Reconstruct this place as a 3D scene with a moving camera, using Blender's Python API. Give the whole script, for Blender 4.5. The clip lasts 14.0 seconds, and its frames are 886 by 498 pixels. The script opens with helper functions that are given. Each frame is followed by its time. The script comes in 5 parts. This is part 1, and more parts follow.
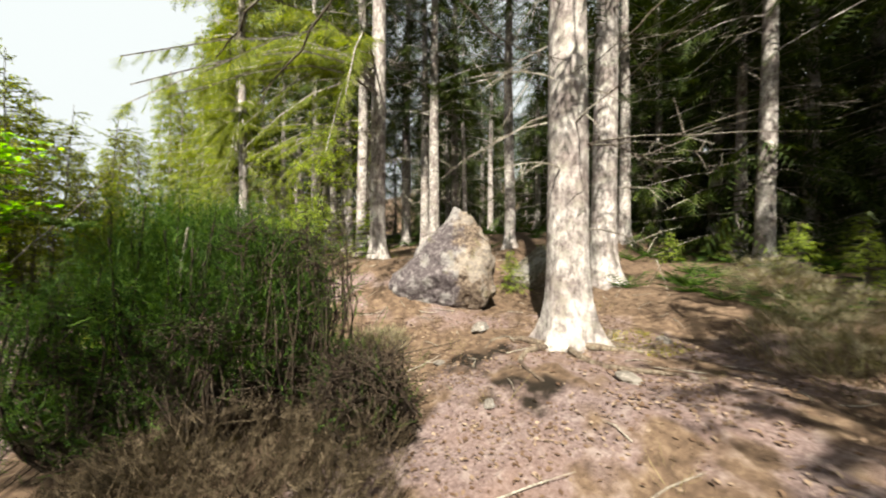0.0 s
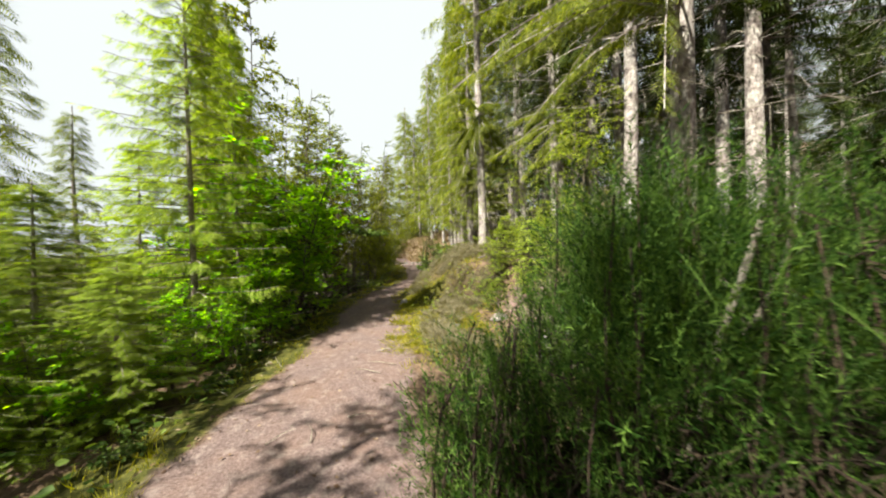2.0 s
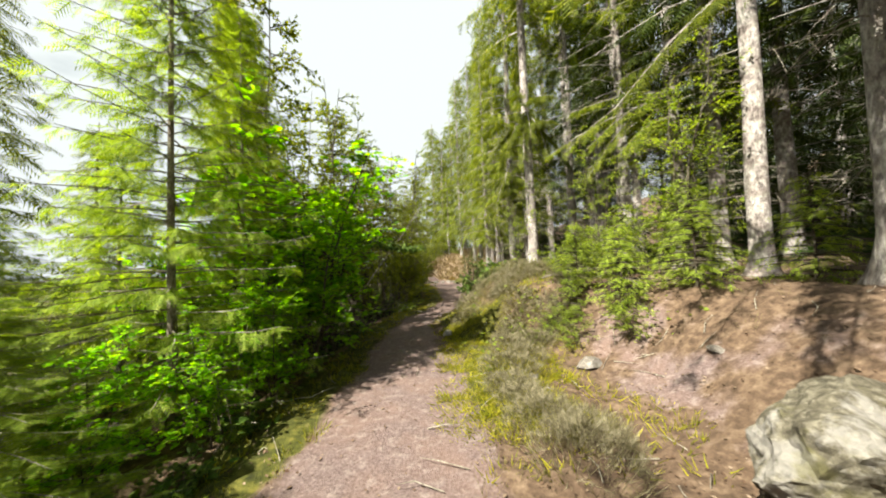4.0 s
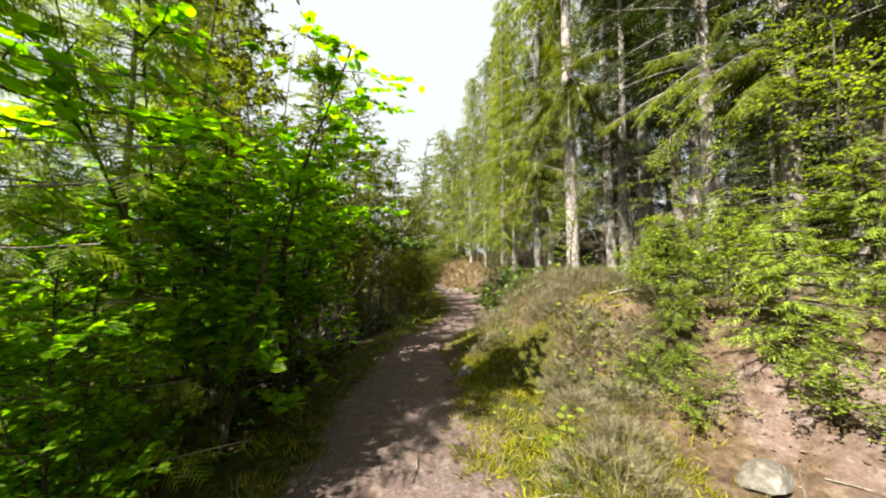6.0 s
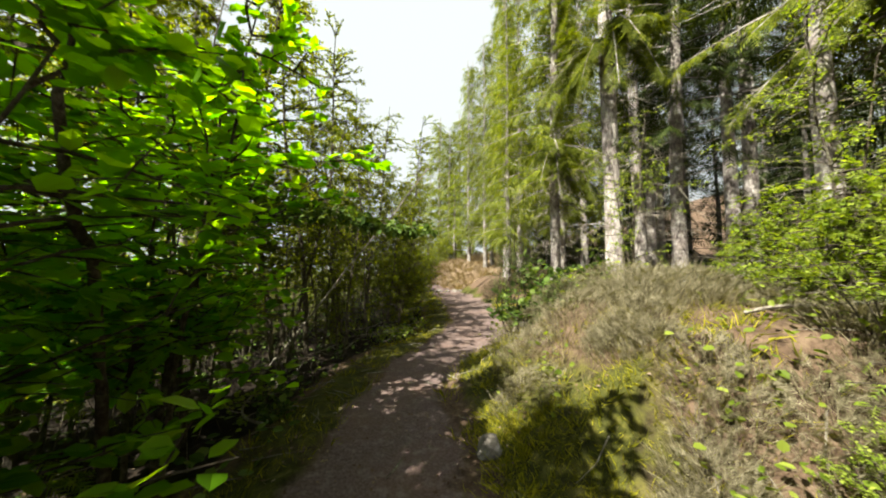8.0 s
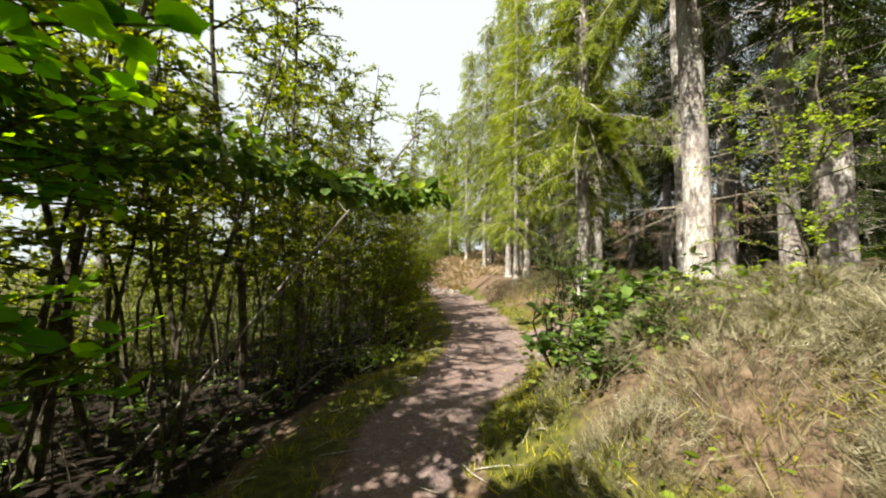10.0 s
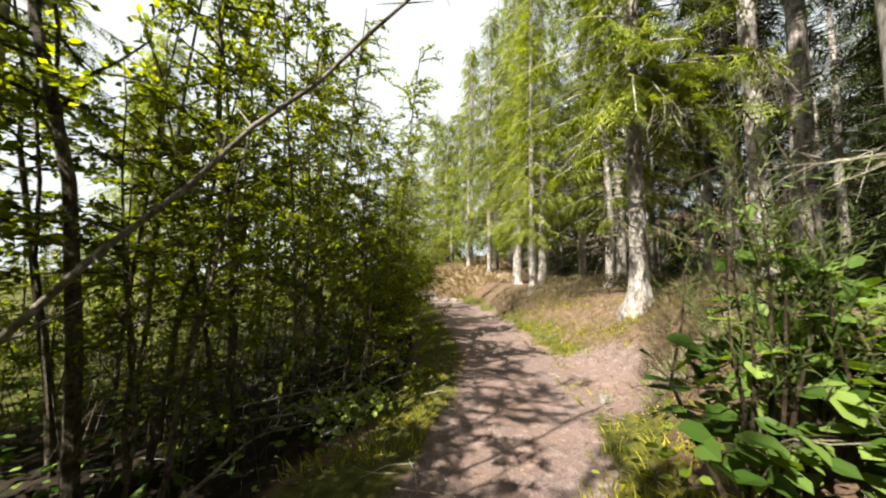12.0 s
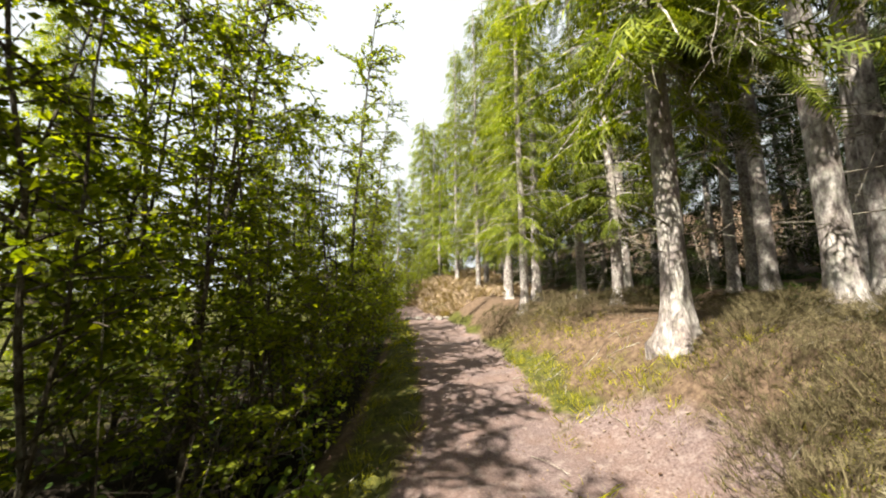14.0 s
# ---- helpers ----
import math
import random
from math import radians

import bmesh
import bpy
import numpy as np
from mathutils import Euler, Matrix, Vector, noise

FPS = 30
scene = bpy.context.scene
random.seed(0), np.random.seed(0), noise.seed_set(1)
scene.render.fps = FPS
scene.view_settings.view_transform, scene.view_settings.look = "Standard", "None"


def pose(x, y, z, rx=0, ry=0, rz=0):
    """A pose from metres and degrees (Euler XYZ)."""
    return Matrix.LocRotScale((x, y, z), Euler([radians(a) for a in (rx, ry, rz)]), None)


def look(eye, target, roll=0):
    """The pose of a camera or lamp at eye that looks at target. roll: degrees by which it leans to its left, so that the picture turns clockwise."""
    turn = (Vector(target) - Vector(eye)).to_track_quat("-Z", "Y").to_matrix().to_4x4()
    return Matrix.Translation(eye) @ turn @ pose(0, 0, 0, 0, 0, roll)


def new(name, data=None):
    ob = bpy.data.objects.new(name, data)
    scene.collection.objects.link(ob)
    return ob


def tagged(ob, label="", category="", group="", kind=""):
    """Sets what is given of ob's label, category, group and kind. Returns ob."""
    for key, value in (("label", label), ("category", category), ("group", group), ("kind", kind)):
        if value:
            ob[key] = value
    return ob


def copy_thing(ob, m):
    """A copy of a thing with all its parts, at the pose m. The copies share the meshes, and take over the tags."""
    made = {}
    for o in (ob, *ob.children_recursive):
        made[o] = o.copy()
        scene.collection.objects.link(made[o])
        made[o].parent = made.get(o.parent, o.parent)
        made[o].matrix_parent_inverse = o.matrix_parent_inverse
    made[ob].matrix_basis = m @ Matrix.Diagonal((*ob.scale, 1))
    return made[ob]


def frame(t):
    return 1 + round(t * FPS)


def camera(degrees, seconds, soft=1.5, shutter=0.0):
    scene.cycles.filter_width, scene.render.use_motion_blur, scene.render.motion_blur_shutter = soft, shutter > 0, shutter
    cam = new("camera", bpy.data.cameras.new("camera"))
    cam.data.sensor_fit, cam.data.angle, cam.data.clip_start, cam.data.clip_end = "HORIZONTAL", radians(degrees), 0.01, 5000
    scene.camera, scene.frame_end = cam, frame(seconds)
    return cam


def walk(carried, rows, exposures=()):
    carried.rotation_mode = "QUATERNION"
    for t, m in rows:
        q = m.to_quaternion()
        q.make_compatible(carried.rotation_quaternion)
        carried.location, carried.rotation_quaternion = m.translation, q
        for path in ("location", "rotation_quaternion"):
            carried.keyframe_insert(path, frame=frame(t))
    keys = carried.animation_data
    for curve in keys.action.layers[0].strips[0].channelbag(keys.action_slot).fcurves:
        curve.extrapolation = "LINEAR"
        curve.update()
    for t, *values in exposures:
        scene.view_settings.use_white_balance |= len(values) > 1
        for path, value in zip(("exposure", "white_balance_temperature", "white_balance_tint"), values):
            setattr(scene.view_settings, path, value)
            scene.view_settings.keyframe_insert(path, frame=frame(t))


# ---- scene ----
cam = camera(107.0, 14.0, soft=2.0, shutter=0.2)
PATH = [
    (0, (1.637, -5.335, 1.489), (2.85, -3.744, 1.465), 0.0),
    (0.5, (1.444, -4.813, 1.485), (2.339, -3.025, 1.435), -0.0),
    (1, (1.074, -4.356, 1.583), (1.672, -2.45, 1.485), -0.6),
    (1.5, (0.736, -3.818, 1.552), (1.104, -1.853, 1.482), -1.1),
    (2, (0.561, -3.328, 1.563), (0.726, -1.335, 1.543), -1.8),
    (2.5, (0.42, -2.833, 1.526), (0.462, -0.834, 1.553), -2.8),
    (3, (0.249, -2.456, 1.58), (0.264, -0.457, 1.624), -2.6),
    (3.2, (0.181, -2.302, 1.603), (0.21, -0.303, 1.664), -2.9),
    (5.3, (0.062, -0.041, 1.537), (0.034, 1.955, 1.661), -0.3),
    (5.5, (0.036, 0.219, 1.546), (0.01, 2.214, 1.682), -0.0),
    (6, (-0.062, 0.791, 1.511), (-0.087, 2.787, 1.646), 0.1),
    (6.5, (-0.097, 1.295, 1.49), (-0.118, 3.291, 1.624), 0.2),
    (7, (-0.099, 1.774, 1.494), (-0.111, 3.769, 1.635), 0.2),
    (7.5, (-0.151, 2.32, 1.551), (-0.155, 4.316, 1.677), 0.3),
    (8, (-0.204, 2.845, 1.519), (-0.198, 4.841, 1.65), 0.3),
    (8.2, (-0.213, 3.044, 1.526), (-0.207, 5.039, 1.658), 0.4),
    (10.3, (-0.365, 5.205, 1.578), (-0.322, 7.201, 1.684), 1.0),
    (10.5, (-0.361, 5.38, 1.578), (-0.327, 7.377, 1.677), 1.1),
    (11, (-0.404, 5.944, 1.576), (-0.374, 7.941, 1.689), 0.9),
    (11.5, (-0.42, 6.5, 1.548), (-0.4, 8.496, 1.664), 0.9),
    (12, (-0.459, 7.01, 1.473), (-0.413, 9.003, 1.637), 1.0),
    (12.5, (-0.343, 7.509, 1.52), (-0.288, 9.5, 1.697), 0.8),
    (13, (-0.217, 8.01, 1.591), (-0.156, 10.0, 1.783), 0.5),
    (13.5, (-0.012, 8.484, 1.603), (0.062, 10.471, 1.814), 0.1),
    (14, (0.182, 8.931, 1.621), (0.267, 10.915, 1.86), -0.3),
]
walk(cam, [(t, look(e, g, r)) for t, e, g, r in PATH], exposures=[(0.0, 2.10, 7050, 2), (4.0, 2.15, 7050, 0), (9.0, 2.15, 7050, 0), (14.0, 2.25, 7050, 3)])

# ---- sky and sun ----
SUN = Vector((-0.55, -0.50, 0.90)).normalized()
world = bpy.data.worlds.new("sky")
scene.world = world
world.use_nodes = True
wn = world.node_tree
sky = wn.nodes.new("ShaderNodeTexSky")
sky.sky_type = 'NISHITA'
sky.sun_disc = False
sky.sun_elevation = math.asin(SUN.z)
sky.sun_rotation = math.atan2(SUN.x, SUN.y)
sky.dust_density = 2.0
wtc = wn.nodes.new("ShaderNodeTexCoord")
wmap = wn.nodes.new("ShaderNodeMapping")
wmap.inputs["Scale"].default_value = (1.0, 1.0, 2.2)
wnoise = wn.nodes.new("ShaderNodeTexNoise")
wnoise.inputs["Scale"].default_value = 2.2
wnoise.inputs["Detail"].default_value = 6.0
wramp = wn.nodes.new("ShaderNodeMapRange")
wramp.inputs["From Min"].default_value = 0.16
wramp.inputs["From Max"].default_value = 0.38
wmix = wn.nodes.new("ShaderNodeMix")
wmix.data_type = 'RGBA'
wmix.inputs["B"].default_value = (10.6, 11.2, 12.4, 1.0)
wn.links.new(wtc.outputs["Generated"], wmap.inputs["Vector"])
wn.links.new(wmap.outputs["Vector"], wnoise.inputs["Vector"])
wn.links.new(wnoise.outputs[0], wramp.inputs["Value"])
wn.links.new(wramp.outputs["Result"], wmix.inputs["Factor"])
wn.links.new(sky.outputs[0], wmix.inputs["A"])
wn.links.new(wmix.outputs["Result"], wn.nodes["Background"].inputs["Color"])
wn.nodes["Background"].inputs["Strength"].default_value = 0.0205
sun_data = bpy.data.lights.new("sun", 'SUN')
sun_data.energy = 5.0
sun_data.angle = radians(0.6)
sun_data.color = (1.0, 0.95, 0.86)
sun = new("sun", sun_data)
sun.matrix_world = look(SUN * 60, (0, 0, 0))


# ---- materials ----
def node(nt, kind, **values):
    n = nt.nodes.new(kind)
    for key, value in values.items():
        n.inputs[key.replace("_", " ")].default_value = value
    return n


def base_material(name, rough=0.8):
    m = bpy.data.materials.new(name)
    m.use_nodes = True
    nt = m.node_tree
    p = nt.nodes["Principled BSDF"]
    p.inputs["Roughness"].default_value = rough
    p.inputs["Specular IOR Level"].default_value = 0.15
    return m, nt, p


def ramp(nt, source, stops):
    r = nt.nodes.new("ShaderNodeValToRGB")
    els = r.color_ramp.elements
    while len(els) < len(stops):
        els.new(0.5)
    for e, (pos, col) in zip(els, stops):
        e.position, e.color = pos, (*col, 1.0)
    nt.links.new(source, r.inputs["Fac"])
    return r.outputs["Color"]


def blend(nt, fac, a, b, mode='MIX'):
    n = nt.nodes.new("ShaderNodeMix")
    n.data_type, n.blend_type = 'RGBA', mode
    for sock, v in (("Factor", fac), ("A", a), ("B", b)):
        if isinstance(v, (int, float)):
            n.inputs[sock].default_value = v
        elif isinstance(v, tuple):
            n.inputs[sock].default_value = (*v, 1.0)
        else:
            nt.links.new(v, n.inputs[sock])
    return n.outputs["Result"]


def noise_of(nt, scale, detail=5.0, rough=0.6, stretch=(1, 1, 1), coords="Object"):
    tc = nt.nodes.new("ShaderNodeTexCoord")
    mp = node(nt, "ShaderNodeMapping", Scale=stretch)
    n = node(nt, "ShaderNodeTexNoise", Scale=scale, Detail=detail, Roughness=rough)
    nt.links.new(tc.outputs[coords], mp.inputs["Vector"])
    nt.links.new(mp.outputs["Vector"], n.inputs["Vector"])
    return n.outputs[0]


def bump(nt, p, height, strength=0.5, distance=0.02):
    b = node(nt, "ShaderNodeBump", Strength=strength, Distance=distance)
    nt.links.new(height, b.inputs["Height"])
    nt.links.new(b.outputs["Normal"], p.inputs["Normal"])


REFLECT = 0.70  # share of the light that foliage gives back, on the tones below


def leaf_material(name, dark, mid, light, glow=0.45, rough=0.55, gloss=0.12):
    """Foliage: colour that varies by leaf and by plant, with light passing through."""
    m, nt, p = base_material(name, rough)
    dark, mid, light = (tuple(c * REFLECT for c in col) for col in (dark, mid, light))
    p.inputs["Specular IOR Level"].default_value = gloss
    geo = nt.nodes.new("ShaderNodeNewGeometry")
    info = nt.nodes.new("ShaderNodeObjectInfo")
    col = ramp(nt, geo.outputs["Random Per Island"], [(0.0, dark), (0.55, mid), (1.0, light)])
    patch = noise_of(nt, 1.6, 3.0)
    col = blend(nt, patch, blend(nt, 0.55, col, dark), col)
    hs = node(nt, "ShaderNodeHueSaturation", Saturation=1.0)
    mr = node(nt, "ShaderNodeMapRange", To_Min=0.75, To_Max=1.25)
    nt.links.new(info.outputs["Random"], mr.inputs["Value"])
    nt.links.new(mr.outputs["Result"], hs.inputs["Value"])
    nt.links.new(col, hs.inputs["Color"])
    nt.links.new(hs.outputs["Color"], p.inputs["Base Color"])
    tr = nt.nodes.new("ShaderNodeBsdfTranslucent")
    warm = blend(nt, 1.0, hs.outputs["Color"], (1.7, 1.7, 0.4), 'MULTIPLY')
    nt.links.new(warm, tr.inputs["Color"])
    mix = node(nt, "ShaderNodeMixShader", Fac=glow)
    nt.links.new(p.outputs[0], mix.inputs[1])
    nt.links.new(tr.outputs[0], mix.inputs[2])
    nt.links.new(mix.outputs[0], nt.nodes["Material Output"].inputs["Surface"])
    return m


def bark_material(name, dark, mid, light, lichen=(0.45, 0.45, 0.36), fine=1.0, amount=0.5):
    m, nt, p = base_material(name, 0.9)
    dark, mid, light, lichen = (tuple(c * .83 for c in col) for col in (dark, mid, light, lichen))
    plates = noise_of(nt, 16.0 * fine, 6.0, 0.72, (1, 1, 0.5))
    big = ramp(nt, noise_of(nt, 3.4, 5.0, 0.65), [(0.40, (0, 0, 0)), (0.60, (1, 1, 1))])
    spots = noise_of(nt, 7.0 * fine, 5.0, 0.75)
    col = ramp(nt, plates, [(0.34, dark), (0.5, mid), (0.66, light)])
    lf = ramp(nt, spots, [(0.50, (0, 0, 0)), (0.62, (amount,) * 3)])
    col = blend(nt, lf, col, lichen)
    # Broad purple-grey blotches: dappled shade painted into the bark colour.
    col = blend(nt, blend(nt, 0.85, (0, 0, 0), big), col, blend(nt, 1.0, col, (0.42, 0.36, 0.36), 'MULTIPLY'))
    nt.links.new(col, p.inputs["Base Color"])
    bump(nt, p, plates, 0.9, 0.025)
    return m


BARK = bark_material("spruce_bark", (0.10, 0.083, 0.082), (0.32, 0.285, 0.285), (0.60, 0.56, 0.555), (0.50, 0.50, 0.44))
DARK_BARK = bark_material("sapling_bark", (0.035, 0.028, 0.02), (0.085, 0.068, 0.05), (0.16, 0.14, 0.11), fine=2.5, amount=0.25)
DEAD_WOOD = bark_material("dead_wood", (0.12, 0.10, 0.085), (0.28, 0.25, 0.215), (0.50, 0.46, 0.41), fine=3.0, amount=0.35)
ROOT_BARK = bark_material("root_bark", (0.05, 0.036, 0.026), (0.13, 0.098, 0.075), (0.26, 0.21, 0.17), fine=2.5, amount=0.2)
TWIG = bark_material("broom_twig", (0.012, 0.008, 0.006), (0.036, 0.024, 0.017), (0.09, 0.065, 0.045), fine=2.5, amount=0.06)
SPRUCE = leaf_material("spruce_needles", (0.054, 0.078, 0.010), (0.18, 0.217, 0.027), (0.37, 0.395, 0.066), 0.42)
# Same needles, with the shade of the inner wood put into the colour.
SHADE_SPRUCE = leaf_material("spruce_needles_painted_shade", (0.014, 0.025, 0.006), (0.042, 0.062, 0.011), (0.09, 0.11, 0.02), 0.25)
LARCH = leaf_material("larch_needles", (0.10, 0.16, 0.018), (0.24, 0.33, 0.045), (0.42, 0.48, 0.09), 0.5)
LEAF = leaf_material("hazel_leaf", (0.10, 0.25, 0.012), (0.25, 0.51, 0.022), (0.46, 0.70, 0.05), 0.7, 0.42)
OLIVE_LEAF = leaf_material("birch_leaf", (0.07, 0.095, 0.010), (0.17, 0.205, 0.017), (0.33, 0.345, 0.032), 0.62, 0.5)
# Muted hazel green with the canopy's shade darkened into the colour.
DULL_SHADE_LEAF = leaf_material("hazel_leaf_painted_shade", (0.035, 0.070, 0.012), (0.095, 0.155, 0.032), (0.26, 0.34, 0.09), 0.35, 0.5)
YELLOW_LEAF = leaf_material("bank_leaf", (0.12, 0.18, 0.02), (0.26, 0.335, 0.045), (0.46, 0.53, 0.105), 0.45, 0.5)
BROOM = leaf_material("broom_green", (0.009, 0.026, 0.005), (0.034, 0.076, 0.013), (0.15, 0.245, 0.05), 0.35, gloss=0.06)
FEATHER = leaf_material("pale_broom_green", (0.06, 0.085, 0.03), (0.14, 0.18, 0.065), (0.28, 0.32, 0.14), 0.35, gloss=0.06)
HEATHER = leaf_material("heather", (0.105, 0.088, 0.052), (0.31, 0.27, 0.18), (0.56, 0.505, 0.38), 0.28, 0.8)
# Dead brown heather, its colour lowered to hold the shade under the broom.
SHADE_HEATH = leaf_material("dead_heather", (0.017, 0.012, 0.008), (0.045, 0.033, 0.021), (0.15, 0.115, 0.08), 0.12, 0.85, 0.05)
BROWN_HEATH = leaf_material("brown_heather", (0.035, 0.028, 0.016), (0.10, 0.082, 0.046), (0.25, 0.205, 0.125), 0.15, 0.8, 0.06)
MOSS = leaf_material("moss_grass", (0.09, 0.10, 0.009), (0.27, 0.255, 0.018), (0.52, 0.455, 0.045), 0.35, 0.7)
STRAW = leaf_material("dry_grass", (0.12, 0.10, 0.045), (0.26, 0.215, 0.115), (0.42, 0.355, 0.21), 0.3, 0.8)
LITTER = leaf_material("dead_leaf", (0.08, 0.045, 0.03), (0.19, 0.125, 0.09), (0.38, 0.29, 0.23), 0.1, 0.8)
BRACKEN = leaf_material("red_bracken", (0.20, 0.13, 0.085), (0.42, 0.31, 0.23), (0.58, 0.46, 0.37), 0.25, 0.8)


def stone_material(name, dark, mid, light, ochre=0.0):
    m, nt, p = base_material(name, 0.85)
    fine = noise_of(nt, 18.0, 8.0, 0.7)
    big = noise_of(nt, 2.6, 6.0, 0.65)
    col = ramp(nt, fine, [(0.3, dark), (0.5, mid), (0.7, light)])
    patch = ramp(nt, big, [(0.50, (0, 0, 0)), (0.57, (1, 1, 1))])
    col = blend(nt, patch, col, blend(nt, 0.5, col, (0.40, 0.375, 0.375)))
    if ochre:
        geo = nt.nodes.new("ShaderNodeTexCoord")
        sep = nt.nodes.new("ShaderNodeSeparateXYZ")
        nt.links.new(geo.outputs["Object"], sep.inputs[0])
        ad = node(nt, "ShaderNodeMath")
        ad.operation = 'MULTIPLY_ADD'
        ad.inputs[1].default_value, ad.inputs[2].default_value = 1.0, 0.0
        nt.links.new(sep.outputs["X"], ad.inputs[0])
        sm = node(nt, "ShaderNodeMath")
        sm.operation = 'ADD'
        nt.links.new(ad.outputs[0], sm.inputs[0])
        nt.links.new(noise_of(nt, 4.0, 5.0), sm.inputs[1])
        f = ramp(nt, sm.outputs[0], [(0.66, (0, 0, 0)), (0.78, (ochre,) * 3)])
        col = blend(nt, f, col, ramp(nt, fine, [(0.35, (0.09, 0.055, 0.03)), (0.65, (0.36, 0.25, 0.13))]))
    moss = noise_of(nt, 3.4, 5.0)
    mf = ramp(nt, moss, [(0.58, (0, 0, 0)), (0.68, (0.55,) * 3)])
    col = blend(nt, mf, col, (0.13, 0.12, 0.045))
    col = blend(nt, 1.0, col, (.62,) * 3, 'MULTIPLY')
    nt.links.new(col, p.inputs["Base Color"])
    bump(nt, p, fine, 0.8, 0.03)
    return m


ROCK = stone_material("weathered_rock", (0.03, 0.024, 0.027), (0.085, 0.068, 0.075), (0.22, 0.19, 0.20), 0.35)
BOULDER = stone_material("lichen_boulder", (0.04, 0.034, 0.026), (0.12, 0.105, 0.08), (0.30, 0.27, 0.22))
PALE_STONE = stone_material("pale_stone", (0.10, 0.085, 0.075), (0.20, 0.175, 0.16), (0.36, 0.32, 0.30))


def ground_material():
    m, nt, p = base_material("forest_soil", 0.95)
    soil = nt.nodes.new("ShaderNodeAttribute")
    soil.attribute_name = "bare_soil"
    moss = nt.nodes.new("ShaderNodeAttribute")
    moss.attribute_name = "moss"
    grit = noise_of(nt, 42.0, 6.0, 0.75)
    clod = noise_of(nt, 9.0, 6.0, 0.7)
    wide = noise_of(nt, 1.3, 5.0, 0.6)
    litter = ramp(nt, clod, [(0.30, (0.055, 0.035, 0.024)), (0.5, (0.155, 0.10, 0.07)), (0.70, (0.30, 0.21, 0.15))])
    path = ramp(nt, grit, [(0.30, (0.08, 0.053, 0.050)), (0.5, (0.20, 0.140, 0.142)), (0.72, (0.40, 0.31, 0.29))])
    path = blend(nt, ramp(nt, wide, [(0.42, (0, 0, 0)), (0.62, (0.8,) * 3)]), path, blend(nt, 0.5, path, (0.27, 0.165, 0.13)))
    path = blend(nt, ramp(nt, clod, [(0.52, (0, 0, 0)), (0.64, (0.7,) * 3)]), path, (0.36, 0.285, 0.275))
    green = ramp(nt, clod, [(0.32, (0.025, 0.028, 0.008)), (0.5, (0.085, 0.088, 0.018)), (0.7, (0.20, 0.175, 0.04))])

    def mask(attr, lo, hi):
        s = node(nt, "ShaderNodeMath")
        s.operation = 'MULTIPLY_ADD'
        s.inputs[1].default_value = 0.5
        nt.links.new(clod, s.inputs[0])
        nt.links.new(attr.outputs["Fac"], s.inputs[2])
        return ramp(nt, s.outputs[0], [(lo, (0, 0, 0)), (hi, (1, 1, 1))])
    # Dark litter tone that also holds the shade painted on the floor.
    shade_attr = nt.nodes.new("ShaderNodeAttribute")
    shade_attr.attribute_name = "litter_shade"
    litter_shade = ramp(nt, clod, [(0.3, (0.008, 0.006, 0.004)), (0.55, (0.024, 0.016, 0.011)), (0.75, (0.07, 0.048, 0.032))])
    litter = blend(nt, mask(shade_attr, 0.6, 0.9), litter, litter_shade)
    col = blend(nt, mask(moss, 0.6, 0.85), litter, green)
    col = blend(nt, mask(soil, 0.6, 0.85), col, path)
    col = blend(nt, 1.0, col, (.52,) * 3, 'MULTIPLY')
    nt.links.new(col, p.inputs["Base Color"])
    bump(nt, p, blend(nt, 0.5, grit, clod), 0.9, 0.03)
    return m


GROUND = ground_material()


# ---- geometry helpers ----
class Geo:
    """Gathers faces of one material and makes one mesh of them."""

    def __init__(self):
        self.v, self.f, self.n = [], [], 0

    def add(self, verts, faces):
        verts = np.asarray(verts, float).reshape(-1, 3)
        self.v.append(verts)
        self.f.append(np.asarray(faces, int) + self.n)
        self.n += len(verts)

    def mesh(self, name, mat, smooth=False):
        me = bpy.data.meshes.new(name)
        v = np.concatenate(self.v)
        me.vertices.add(len(v))
        me.vertices.foreach_set("co", v.ravel())
        sizes = np.concatenate([np.full(len(f), f.shape[1]) for f in self.f])
        loops = np.concatenate([f.ravel() for f in self.f])
        me.loops.add(len(loops))
        me.loops.foreach_set("vertex_index", loops)
        me.polygons.add(len(sizes))
        me.polygons.foreach_set("loop_start", np.concatenate([[0], np.cumsum(sizes)[:-1]]))
        me.materials.append(mat)
        me.update(calc_edges=True)
        me.polygons.foreach_set("use_smooth", np.full(len(sizes), smooth))
        me.validate()
        return me


def unit(a):
    a = np.asarray(a, float)
    return a / np.maximum(np.linalg.norm(a, axis=-1, keepdims=True), 1e-9)


def scatter(geo, tv, tf, at, ahead, up, size):
    """Copies a small template (x ahead, y across, z up) to many places."""
    at, ahead = np.asarray(at, float), unit(ahead)
    if not len(at):
        return
    across = unit(np.cross(np.broadcast_to(up, ahead.shape), ahead))
    z = np.cross(ahead, across)
    tv = np.asarray(tv, float)
    size = np.broadcast_to(np.asarray(size, float), (len(at),))[:, None, None]
    v = at[:, None] + size * (tv[None, :, 0:1] * ahead[:, None] + tv[None, :, 1:2] * across[:, None] + tv[None, :, 2:3] * z[:, None])
    tf = np.asarray(tf)
    f = (tf[None] + (np.arange(len(at)) * len(tv))[:, None, None]).reshape(-1, tf.shape[1])
    geo.add(v.reshape(-1, 3), f)


